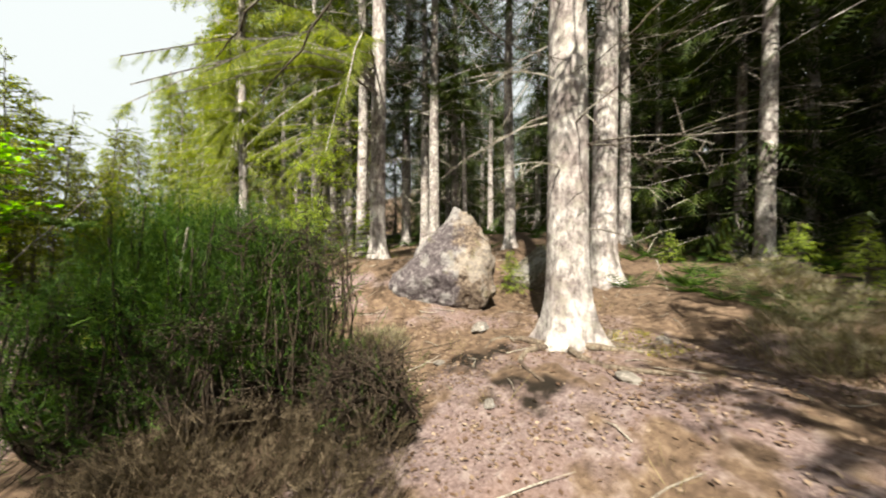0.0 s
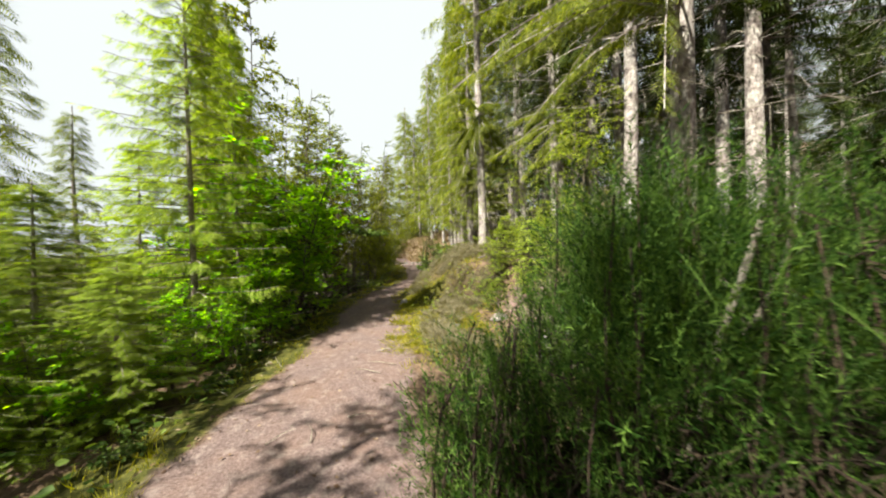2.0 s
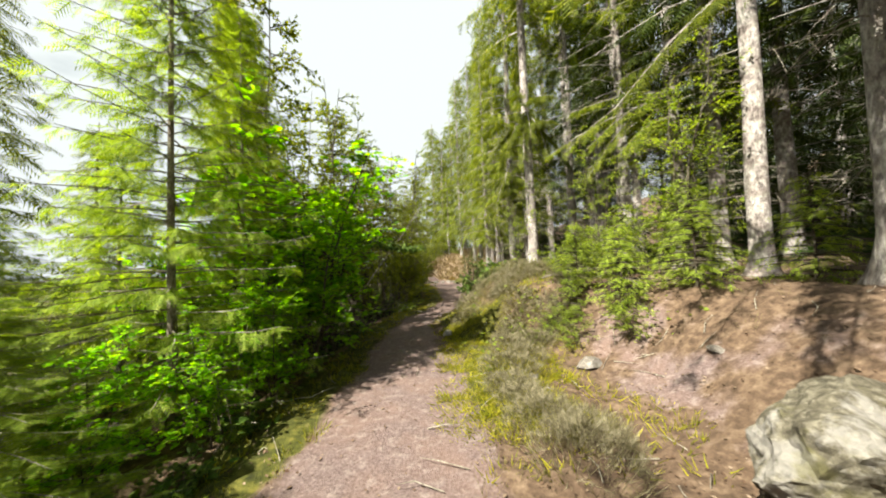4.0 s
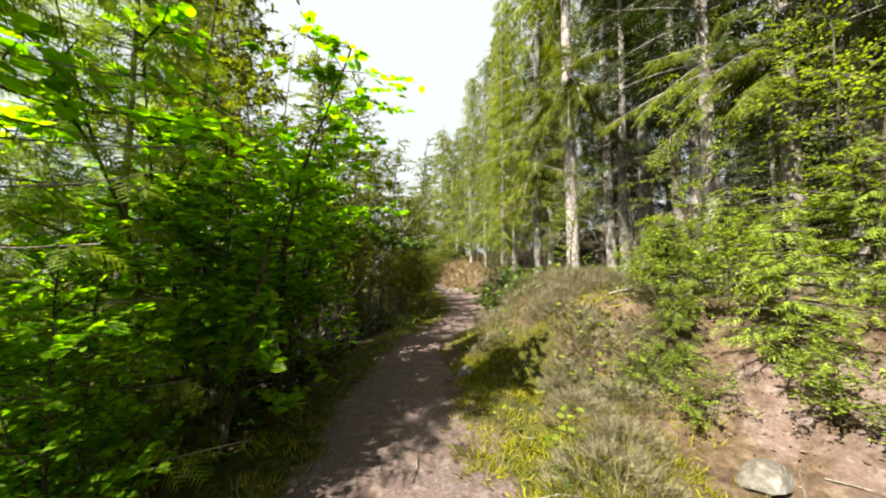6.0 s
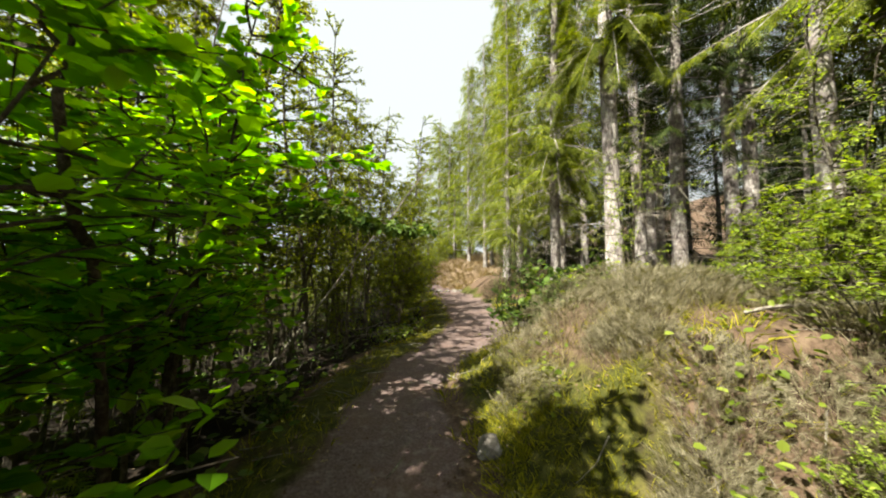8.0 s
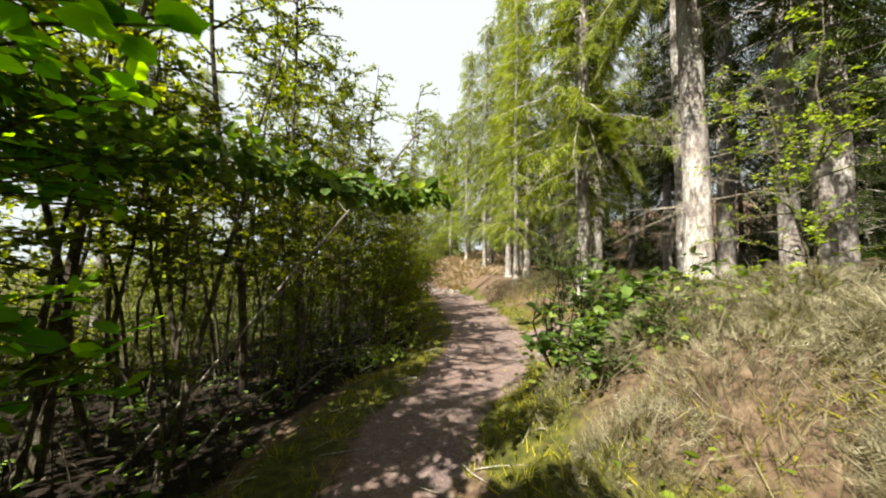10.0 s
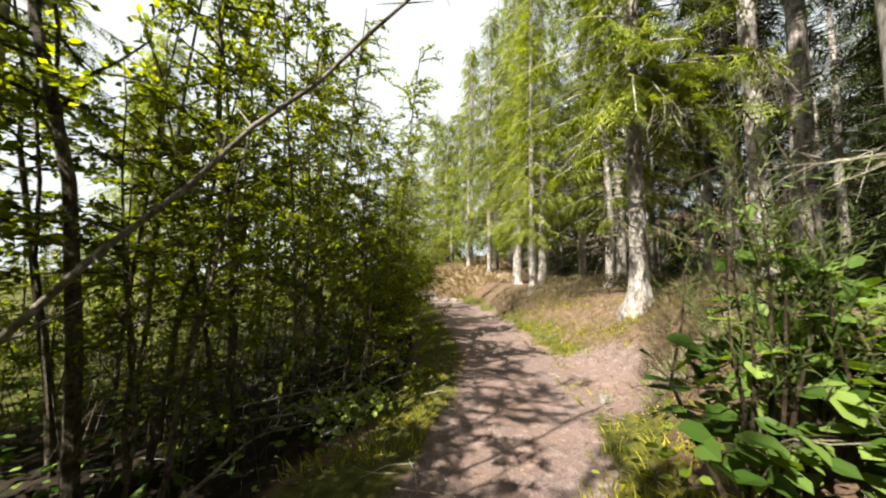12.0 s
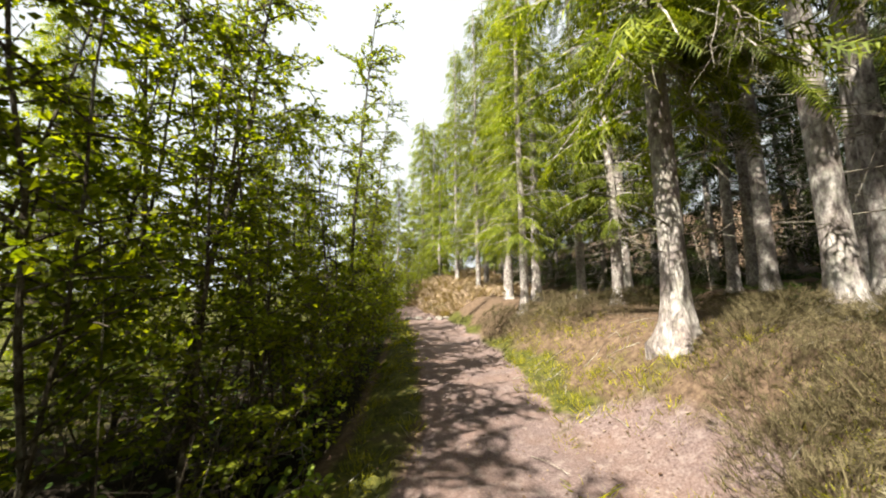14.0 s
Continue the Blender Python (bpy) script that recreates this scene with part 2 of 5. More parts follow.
def tube(geo, pts, radii, sides=6, cap=False):
    pts, radii = np.asarray(pts, float), np.asarray(radii, float)
    t = unit(np.gradient(pts, axis=0))
    ref = np.where(np.abs(t[:, 2:3]) > 0.95, [[1.0, 0, 0]], [[0, 0, 1.0]])
    a = unit(np.cross(t, ref))
    b = np.cross(t, a)
    ang = np.linspace(0, 2 * np.pi, sides, endpoint=False)
    v = pts[:, None] + radii[:, None, None] * (np.cos(ang)[None, :, None] * a[:, None] + np.sin(ang)[None, :, None] * b[:, None])
    n = len(pts)
    i, j = np.meshgrid(np.arange(n - 1), np.arange(sides), indexing="ij")
    k = (j + 1) % sides
    f = np.stack([i * sides + j, i * sides + k, (i + 1) * sides + k, (i + 1) * sides + j], -1).reshape(-1, 4)
    geo.add(v.reshape(-1, 3), f)


def part(name, geo, mat, parent, label="", smooth=False, joined=False):
    me = geo.mesh(name, mat, smooth) if isinstance(geo, Geo) else geo
    ob = new(name, me)
    ob.parent = parent
    if label:
        ob["label"] = label
    if joined:
        ob["kind"] = "stuff"
    return ob


def stuff(name, geo, mat, label, category):
    return tagged(new(name, geo.mesh(name, mat)), label, category, kind="stuff")


LEAF_V = [(0, 0, 0), (0.25, 0.34, 0.05), (0.68, 0.33, 0.03), (1, 0, -0.10), (0.68, -0.33, 0.03), (0.25, -0.34, 0.05)]
LEAF_F = [(0, 2, 1), (0, 3, 2), (0, 4, 3), (0, 5, 4)]
SMALL_LEAF_V = [(0, 0, 0), (0.5, 0.30, 0.04), (1, 0, -0.08), (0.5, -0.30, 0.04)]
SMALL_LEAF_F = [(0, 2, 1), (0, 3, 2)]
BLADE_V = [(0, 0.5, 0), (0, -0.5, 0), (0.55, 0.28, 0.05), (0.55, -0.28, 0.05), (1, 0, -0.06)]


def spray_template(pairs=4, width=0.055):
    v = [(0, width * 0.5, 0), (0, -width * 0.5, 0), (1, 0, -0.12)]
    f = [(0, 1, 2)]
    for i in range(pairs):
        p = 0.08 + 0.78 * i / pairs
        for s in (1, -1):
            n = len(v)
            reach = 0.34 * (1 - 0.62 * p)
            v += [(p, 0, -0.1 * p), (p + width * 1.5, 0, -0.1 * p), (p + reach * 0.95, s * reach, -0.12 * p - 0.07)]
            f.append((n, n + 1, n + 2) if s < 0 else (n, n + 2, n + 1))
    return v, f


SPRAY_V, SPRAY_F = spray_template()
SPRAY5_V, SPRAY5_F = spray_template(6, 0.04)

# ---- the lie of the land ----
CENTRE = [(-30, -6), (-12, -1.2), (-6, -.45), (-2, -.45), (2.2, -.6), (4.1, -.64), (5.5, -.52), (7.2, -.75), (8.6, -.75),
          (9.8, -.25), (11.2, .5), (13.2, .68), (17.4, .4), (22, .1), (27, 0), (32, -1.5), (60, -12)]


def path_x(y):
    a = np.array(CENTRE, float)
    return np.interp(y, a[:, 0], a[:, 1])


def ease(a, b, v):
    u = np.clip((np.asarray(v, float) - a) / (b - a), 0, 1)
    return u * u * (3 - 2 * u)


def land(x, y):
    """Height of the ground: a level path, a bank on one side, a shallow hollow on the other."""
    x, y = np.asarray(x, float), np.asarray(y, float)
    d = x - path_x(y)
    amp = .42 + .73 * ease(-2, .5, y)
    toe = np.interp(y, [-30, -3, 1, 3, 4.6, 5.4, 7.4, 8.8, 11, 14, 40], [2.2, 2.2, 2.5, 2.9, 2.2, .5, .5, .9, 1.1, 1.1, 1.0])
    wide = np.interp(y, [-30, 2, 3.2, 5.2, 40], [2.8, 2.6, 2, 2.2, 2.2])
    z = amp * ease(0, 1, (d - toe) / wide) - .15 * ease(.75, 1.8, -d)
    z = z + np.clip(.11 * (d - 6.5), 0, 1.6) + np.clip(.3 * (d - 25), 0, 11)
    z = z + np.clip((y - 29) * .12, 0, 2.0) * ease(-4, 2, x)
    return z


def bumps(x, y):
    return 0.05 * np.sin(1.7 * x + .6 * y) * np.sin(1.3 * y - .4 * x) + 0.022 * np.sin(5.1 * x + 2.2 * y + 1) * np.sin(4.3 * y - 1.9 * x)


def floor_z(x, y):
    d = np.abs(np.asarray(x) - path_x(y))
    rough = 0.12 + 0.88 * ease(.5, 1.3, d)
    return land(x, y) + bumps(np.asarray(x, float), np.asarray(y, float)) * rough


def ragged(x, y, k=1.0):
    """Uneven edges at two scales, about -1 to 1."""
    x, y = np.asarray(x, float) * k, np.asarray(y, float) * k
    return (np.sin(2.3 * x + 1.1 * y) * np.sin(1.9 * y - .7 * x + 1.3) + .6 * np.sin(5.7 * x - 3.1 * y + .4) * np.sin(6.3 * y + 2.2 * x) + .35 * np.sin(13.1 * x + 7 * y) * np.sin(11.3 * y - 5 * x + 2)) / 1.4


TREAD = [(-12, -1.0, .75), (-6, -.45, .8), (-1, -.36, .95), (2, -.4, .84), (4, -.46, .72), (5.6, -.62, .56), (7, -.66, .46), (8.4, -.44, .55),
         (9.5, .12, .76), (10.5, .5, .82), (12.3, .86, .8), (14, 1.0, .9), (19, .8, 1.0), (27, .1, 1.0), (32, -1.5, 1.0)]


def trodden(y):
    """Middle of the trodden strip."""
    a = np.array(TREAD, float)
    return np.interp(y, a[:, 0], a[:, 1])


def tread_half(y):
    """Half the width of the trodden strip."""
    a = np.array(TREAD, float)
    return np.interp(y, a[:, 0], a[:, 2])


def bare(x, y):
    """How bare the soil is: the path, the side path past the rock and the hollow below the bank."""
    half = tread_half(y)
    a = 1 - ease(half - .35, half + .35, np.abs(x - trodden(y)) + .16 * ragged(x, y))
    side_x = np.interp(y, [-12, -5, -3.6, -1, 1.5, 4, 6.5, 9], [6, 6.0, 6.3, 4.1, 3.0, 2.9, 3.6, 4.5])
    b = (0.45 + .45 * ragged(x, y, 1.3)) * (1 - ease(.3, 1.4, np.abs(x - side_x))) * ease(5.4, 3.4, y)
    c = (0.62 + .6 * ragged(x, y, 1.6)) * (1 - ease(.8, 2.0, np.hypot((x - 3.6) / 1.6, (y + 4.3) / 1.0)))
    e = (0.85 + .4 * ragged(x, y, 1.5)) * (1 - ease(.5, 1.2, np.hypot((x - 1.75) / 1.25, (y - 11.8) / 1.7)))
    return np.clip(np.maximum.reduce([a, b, c, e]), 0, 1)


def axis(lo, hi, fine, reach):
    mid = np.arange(lo, hi + fine / 2, fine)
    steps = np.cumsum(fine * 1.16 ** np.arange(1, 60))
    out = steps[steps < reach]
    return np.concatenate([lo - out[::-1], mid, hi + out])


def build_ground():
    gx, gy = axis(-2.6, 5, .085, 400), axis(-5.5, 14, .095, 400)
    X, Y = np.meshgrid(gx, gy)
    rng = np.random.default_rng(3)
    soil = bare(X, Y)
    Z = floor_z(X, Y) + rng.normal(0, 1, X.shape) * np.where(soil > .5, .006, .014) * (np.abs(X) < 8) * (Y > -8) * (Y < 18)
    n, k = X.shape
    i, j = np.meshgrid(np.arange(n - 1), np.arange(k - 1), indexing="ij")
    q = i * k + j
    g = Geo()
    g.add(np.stack([X, Y, Z], -1).reshape(-1, 3), np.stack([q, q + 1, q + k + 1, q + k], -1).reshape(-1, 4))
    me = g.mesh("ground", GROUND, True)
    a = me.attributes.new("bare_soil", 'FLOAT', 'POINT')
    a.data.foreach_set("value", soil.ravel().astype(np.float32))
    d = X - path_x(Y)
    left = X - trodden(Y)
    moss = np.maximum((left < 0) * (1 - ease(.2, .6, np.abs(left + tread_half(Y) + .4))) * .8, ease(.6, .9, d) * (1 - ease(1.4, 2.4, d)) * .7 * ease(.8, 2.2, Y))
    moss = np.maximum(moss, .9 * ease(4.2, 6.0, -d))
    moss = np.maximum(moss, .5 * (1 - ease(.4, 1.3, np.hypot((X - 2.7) / .8, (Y - 13.3) / 1.1))))
    moss = np.clip(moss + .3 * ragged(X, Y, .8), 0, 1)
    # Painted shade below the thicket; dark litter and painted dapple by the spruce.
    a = me.attributes.new("litter_shade", 'FLOAT', 'POINT')
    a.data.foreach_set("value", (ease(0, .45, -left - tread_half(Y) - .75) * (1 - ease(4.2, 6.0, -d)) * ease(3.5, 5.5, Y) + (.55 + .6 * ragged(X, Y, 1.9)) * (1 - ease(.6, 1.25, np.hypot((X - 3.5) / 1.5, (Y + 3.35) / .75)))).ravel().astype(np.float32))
    a = me.attributes.new("moss", 'FLOAT', 'POINT')
    a.data.foreach_set("value", moss.ravel().astype(np.float32))
    return tagged(new("ground", me), "reddish forest soil with leaf litter and moss", "ground", kind="structure")


build_ground()


# ---- conifers ----
def trunk_geo(rng, height, radius, flare=0.75, sides=18, lean=0.0):
    g = Geo()
    zs = np.concatenate([[-.25, 0, .06, .14, .26, .45, .75, 1.2], np.linspace(1.9, height, 14)])
    r = radius * (1 - .86 * np.clip(zs / height, 0, 1)) * (1 + flare * np.exp(-np.clip(zs, 0, 9) / .20))
    ang = np.linspace(0, 2 * np.pi, sides, endpoint=False)
    ph = rng.uniform(0, 6.3, 3)
    lobes = np.exp(-np.clip(zs, 0, 9) / .30)[:, None] * (.26 * np.sin(4 * ang + ph[0]) + .20 * np.sin(7 * ang + ph[1]))[None]
    rr = r[:, None] * (1 + lobes + rng.normal(0, .018, (len(zs), sides)))
    cx = lean * zs + .05 * np.sin(zs * .5 + ph[2]) * np.clip(zs / 3, 0, 1)
    v = np.stack([cx[:, None] + rr * np.cos(ang), rr * np.sin(ang), np.broadcast_to(zs[:, None], rr.shape)], -1)
    n = len(zs)
    i, j = np.meshgrid(np.arange(n - 1), np.arange(sides), indexing="ij")
    k = (j + 1) % sides
    g.add(v.reshape(-1, 3), np.stack([i * sides + j, i * sides + k, (i + 1) * sides + k, (i + 1) * sides + j], -1).reshape(-1, 4))
    return g


def bough(rng, wood, sprays, root, heading, length, rise, droop, count, size, r0=0.022):
    """One live bough: a bowed stem with sprays along both sides."""
    u = np.linspace(0, 1, 5)
    side = np.array([-math.sin(heading), math.cos(heading), 0])
    out = np.array([math.cos(heading), math.sin(heading), 0])
    pts = root + out * (length * u)[:, None] + side * (length * .12 * rng.uniform(-1, 1) * u * u)[:, None]
    pts[:, 2] += length * (rise * u - droop * u * u + .10 * u ** 4)
    tube(wood, pts, r0 * (1 - .85 * u) + .002, 3)
    s = np.sort(rng.uniform(.16, 1.0, count))
    at = np.stack([np.interp(s, u, pts[:, c]) for c in range(3)], -1)
    tang = np.stack([np.interp(s, u, np.gradient(pts[:, c], u)) for c in range(3)], -1)
    sign = np.where(np.arange(count) % 2, 1.0, -1.0)
    ahead = unit(tang) + side * (sign * rng.uniform(.5, 1.3, count))[:, None] + np.array([0, 0, -1.0]) * rng.uniform(.1, 1.3, count)[:, None]
    up = np.array([0, 0, 1.0]) + rng.normal(0, .35, (count, 3))
    sprays.append((at, ahead, up, size * rng.uniform(.65, 1.25, count) * (1.15 - .45 * s)))


def conifer(name, seed, height, radius, bare_h, reach, whorl, per, count, size, needle, bark, dead=60, label="", category="tree", tpl=(SPRAY_V, SPRAY_F), droop=.42, sides=18, limb=.022):
    rng = np.random.default_rng(seed)
    thing = new(name)
    part("trunk", trunk_geo(rng, height, radius, sides=sides, lean=rng.uniform(-.008, .008)), bark, thing, smooth=True)
    wood, green, sp = Geo(), Geo(), []
    z = bare_h
    while z < height * .97:
        f = 1 - (z - bare_h) / (height - bare_h)
        n = per if rng.random() < .6 else per - 1
        a0 = rng.uniform(0, 6.3)
        for i in range(n):
            if rng.random() < .12:
                continue
            length = reach * (f ** .75 * .95 + .08) * rng.uniform(.6, 1.1)
            a = a0 + i * 6.283 / n + rng.uniform(-.3, .3)
            bough(rng, wood, sp, np.array([0, 0, z + rng.uniform(-.15, .15)]), a, length, .12, droop * rng.uniform(.6, 1.3), max(4, int(count * (.35 + .65 * f))), size, limb)
        z += whorl * rng.uniform(.75, 1.25)
    at, ah, up, sz = (np.concatenate(c) for c in zip(*sp))
    scatter(green, tpl[0], tpl[1], at, ah, up, sz)
    part("branchwork", wood, bark, thing, joined=True)
    part("crown", green, needle, thing, joined=True)
    if dead:
        tw = Geo()
        for i in range(dead):
            zz = rng.uniform(1.0, max(bare_h + 2.5, 3))
            a, ln = rng.uniform(0, 6.3), rng.uniform(.35, 1.5)
            u = np.linspace(0, 1, 5)
            out = np.array([math.cos(a), math.sin(a), 0])
            pts = np.array([0, 0, zz]) + out * (ln * u + radius * .5)[:, None] + rng.normal(0, .03, (5, 3)) * u[:, None]
            pts[:, 2] += ln * (.10 * u - .42 * u * u * rng.uniform(.2, 1.2))
            tube(tw, pts, .011 * (1 - .8 * u), 3)
            for _ in range(4):
                w = rng.uniform(.3, .95)
                p0 = np.array([np.interp(w, u, pts[:, c]) for c in range(3)])
                d = out + rng.normal(0, .8, 3) + np.array([0, 0, -.35])
                ll = rng.uniform(.12, .45)
                tube(tw, [p0, p0 + d * ll * .5, p0 + d * ll + np.array([0, 0, -.1 * ll])], [.005, .004, .0015], 3)
        part("dead_twigwork", tw, DEAD_WOOD, thing, "bare grey dead twigs", joined=True)
    return tagged(thing, label, category)


def place(thing, x, y, s=1.0, turn=0.0, sink=0.04, sz=None):
    return Matrix.LocRotScale((x, y, float(floor_z(x, y)) - sink), Euler((0, 0, turn)), (s, s, sz or s))


used = {}


def plant(template, x, y, s=1.0, turn=0.0, group="", label="", sz=None, sink=0.04):
    """The first planting moves the template itself, later ones copy it."""
    m = place(template, x, y, s, turn, sink, sz)
    if template.name not in used:
        used[template.name] = True
        template.matrix_basis = m
        ob = template
    else:
        keep = template.matrix_basis.copy()
        template.matrix_basis = Matrix.Identity(4)
        ob = copy_thing(template, m)
        template.matrix_basis = keep
    return tagged(ob, label, "", group)


EDGE = [conifer("spruce_tree", 11 + i, 18 + i, .185, (2.9, 2.4, 3.3, 7.0)[i], (2.7, 2.4, 2.6, 2.5)[i], .48, 6, 26, .66, SPRUCE, BARK, 45,
                "tall spruce with pale grey bark and drooping green boughs") for i in range(4)]
INNER = [conifer("spruce_tree", 31 + i, 19, .20, 5.0 + i, 2.5, .8, 6, 10, .85, SHADE_SPRUCE, BARK, 36,
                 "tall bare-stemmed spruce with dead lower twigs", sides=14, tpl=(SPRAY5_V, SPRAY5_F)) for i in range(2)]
MID = [conifer("spruce_tree", 41 + i, 18, .20, 2.8, 2.7, .6, 6, 11, .95, SPRUCE, BARK, 20,
               "pale-stemmed spruce with green boughs along the path", sides=12, tpl=(SPRAY5_V, SPRAY5_F)) for i in range(2)]
FAR = [conifer("spruce_tree", 51 + i, 15, .2, .9, 2.6, .62, 6, 13, .95, SPRUCE, BARK, 0,
               "distant green spruce standing in the wood", sides=8, tpl=(SPRAY5_V, SPRAY5_F)) for i in range(2)]
DEEP = [conifer("spruce_tree", 61 + i, 14, .2, .7, 3.2, .7, 6, 7, 1.5, SHADE_SPRUCE, BARK, 0,
                "spruce deep in the wood with shade in its needle colour", sides=8, tpl=(SPRAY5_V, SPRAY5_F)) for i in range(2)]

# x, y, size, which template, turn
for x, y, s, k, turn in [(5.22, 1.98, 1.05, 3, .4), (3.2, 9.3, .9, 3, 1.9), (6.3, 13.55, 1.02, 3, 2.2), (7.95, 14.1, 1.05, 3, .7), (3.35, 13.05, .84, 0, 3.0),
                         (6.4, 6.9, .85, 2, 1.1), (5.2, 17.5, .75, 1, 5.5)]:
    plant(EDGE[k], x, y, s, turn, "spruces beside the path", sz=s * 1.35)
# Invented trees, added so that their crowns darken the thicket floor.
for x, y, s, turn in [(-6.3, 8.3, .5, 3.7), (-7.0, 9.8, .55, 4.9), (-7.6, 12.2, .6, 2.0)]:
    plant(EDGE[3], x, y, s, turn, "slim spruces behind the thicket", "slim bare-stemmed spruce added to shade the thicket", sz=s * 1.05)
for x, y, s, k, turn in [(4.65, 27.5, 1.05, 1, .9), (5.7, 28.2, .8, 0, 4.0), (4.4, 33, 1.0, 0, 5.1), (8.1, 21.9, 1.12, 1, 2.7), (4.0, 20.5, .8, 0, .2), (2.6, 37, .95, 1, 3.3),
                         (3.6, 44, 1.1, 0, 1.0), (3.9, 24.0, .85, 0, 1.4), (3.5, 31, .9, 1, 2.6), (6.2, 35, 1.0, 1, .4), (3.0, 18.6, .62, 1, 3.7)]:
    plant(MID[k], x, y, s, turn, "spruces farther along the path", sz=s * 1.3)
for x, y, s, k, turn in [(4.95, -3.28, 1.15, 0, .0), (8.45, -1.93, 1.3, 1, 1.0), (5.75, 4.15, .88, 1, 2.0), (7.5, 2.8, .85, 0, .7), (7.9, 3.9, .8, 1, 3.9),
                         (9.5, 3.7, .5, 0, 2.2), (8.6, .75, .78, 1, 5.0), (10.2, -6.6, .95, 0, 1.3), (11.6, -3.9, .9, 1, 2.6), (9.4, -9.4, 1.0, 0, 4.1), (12.2, -6.8, 1.0, 1, .4), (12.4, -.6, .9, 0, 3.0), (7.4, -8.8, 1.0, 1, 5.3), (15.6, -2.1, 1.05, 0, 1.5), (18.5, -1.9, .75, 1, .3), (15.1, -4.3, .85, 0, 2.9),
                         (5.3, 7.4, .78, 1, 4.4), (4.6, 9.4, .65, 0, 5.8), (6.9, 6.3, .9, 0, 3.2), (10, 8.5, .72, 1, 2.5), (8.1, 11.5, .9, 0, 1.2), (7.3, 11.2, .85, 1, .6),
                         (8.3, 14.5, 1.2, 1, 2.0), (8.9, 17, .95, 0, .9), (9.3, 18.4, .8, 1, 3.5), (6.8, 23, .95, 0, 5.2), (7.6, 24.5, .6, 1, 1.7)]:
    plant(INNER[k], x, y, s, turn, "spruces of the inner wood")
rng = np.random.default_rng(5)
count = 0
while count < 24:
    x, y = rng.uniform(8.5, 30), rng.uniform(-14, 34)
    if y < 0 and x < 12 or x + .25 * y < 8.5:
        continue
    plant(INNER[count % 2], x, y, rng.uniform(.65, 1.1), rng.uniform(0, 6.3), "spruces of the inner wood")
    count += 1
SCREEN = [(13.2, -3.2, .8), (14.2, -6.4, .85), (16.6, -5.4, .95), (15.0, -.6, .8), (17.4, -3.4, .95), (13.0, -8.8, .9), (18.4, 1.4, 1.0), (21.5, -1.0, 1.0), (21.8, -4.6, 1.0), (20.5, -7.4, .95), (18.6, -8.8, .85), (23, 1.2, 1.05), (24.5, -3.0, 1.2), (23.5, -9.0, 1.1)]
for i, (x, y, s) in enumerate([(10, 30, .9), (8, 34, .9), (11, 42, 1.1), (6.5, 46, 1.0), (13, 27, 1.0), (15, 34, 1.1), (9.5, 26, .7), (12, 22, .8), *SCREEN]):
    plant(DEEP[i % 2], x, y, s, i * .8, "dark spruces of the deep wood")
rng = np.random.default_rng(6)
count = 0
while count < 56:
    x, y = (rng.uniform(15, 25), rng.uniform(-18, 24)) if count < 26 else (rng.uniform(24, 36), rng.uniform(-26, 30))
    plant(DEEP[count % 2], x, y, rng.uniform(.8, 1.2), rng.uniform(0, 6.3), "dark spruces of the deep wood")
    count += 1
# The one at (4.4, -9.5) is unseen, added to shade the start.
for i, (x, y, s) in enumerate([(-9.8, 5.6, .66), (-13, 11, .58), (-12, 2.5, .7), (-9, 17, .7), (-8, 25, .62), (-16, 24, .9), (-5.5, 33, .7), (-3.0, 43, .95),
                               (-20, 8, .9), (-.6, 50, 1.6), (.6, 44, 1.25), (2.5, 54, 1.7), (7, 40, 1.1), (9, 48, 1.2), (12, 36, 1.1), (-7, 54, 1.0), (-13, 45, .9), (1.2, 40, .8),
                               (8, -14, 1.1), (-5, -16, 1.0), (-13, -8, 1.0), (-10, -3, .75), (-22, 34, 1.0), (.8, 47, 1.0), (-5, 47, 1.0), (4.4, -9.5, .7), (-2.2, 60, 1.3), (-10, 36, .8)]):
    plant(FAR[i % 2], x, y, s, i * 1.3, "distant spruces", sz=s * .9)


def long_boughs():
    """Low boughs that reach out from the spruce over the broom and the path."""
    thing = new("spruce_bough")
    rng = np.random.default_rng(8)
    wood, green, sp = Geo(), Geo(), []
    root = np.array([5.1, 1.9, 5.4])
    for tx, ty, tz in [(1.5, .2, 3.4), (2.2, .6, 3.3), (1.1, 1.3, 3.7), (2.5, 2.6, 3.6), (1.9, -1.2, 3.3), (2.9, -1.6, 3.2), (2.0, -2.2, 3.5), (1.3, -1.0, 3.1), (1.5, -.5, 3.2), (1.0, .4, 3.3), (.9, -.4, 3.4), (3.3, .2, 3.0), (2.2, 1.6, 4.6)]:
        d = np.array([tx, ty, tz]) - root
        ln = math.hypot(d[0], d[1])
        start = root + np.array([0, 0, rng.uniform(-.3, .6)])
        bough(rng, wood, sp, start, math.atan2(d[1], d[0]), ln, .10, (start[2] - tz) / ln + .2, 70, .42, .03)
    at, ah, up, sz = (np.concatenate(c) for c in zip(*sp))
    scatter(green, SPRAY5_V, SPRAY5_F, at, ah, up + np.array([0, 0, .3]), sz)
    part("branchwork", wood, BARK, thing, joined=True)
    part("needle_mass", green, SPRUCE, thing, joined=True)
    tagged(thing, "long drooping spruce boughs reaching out over the broom", "branch")


long_boughs()


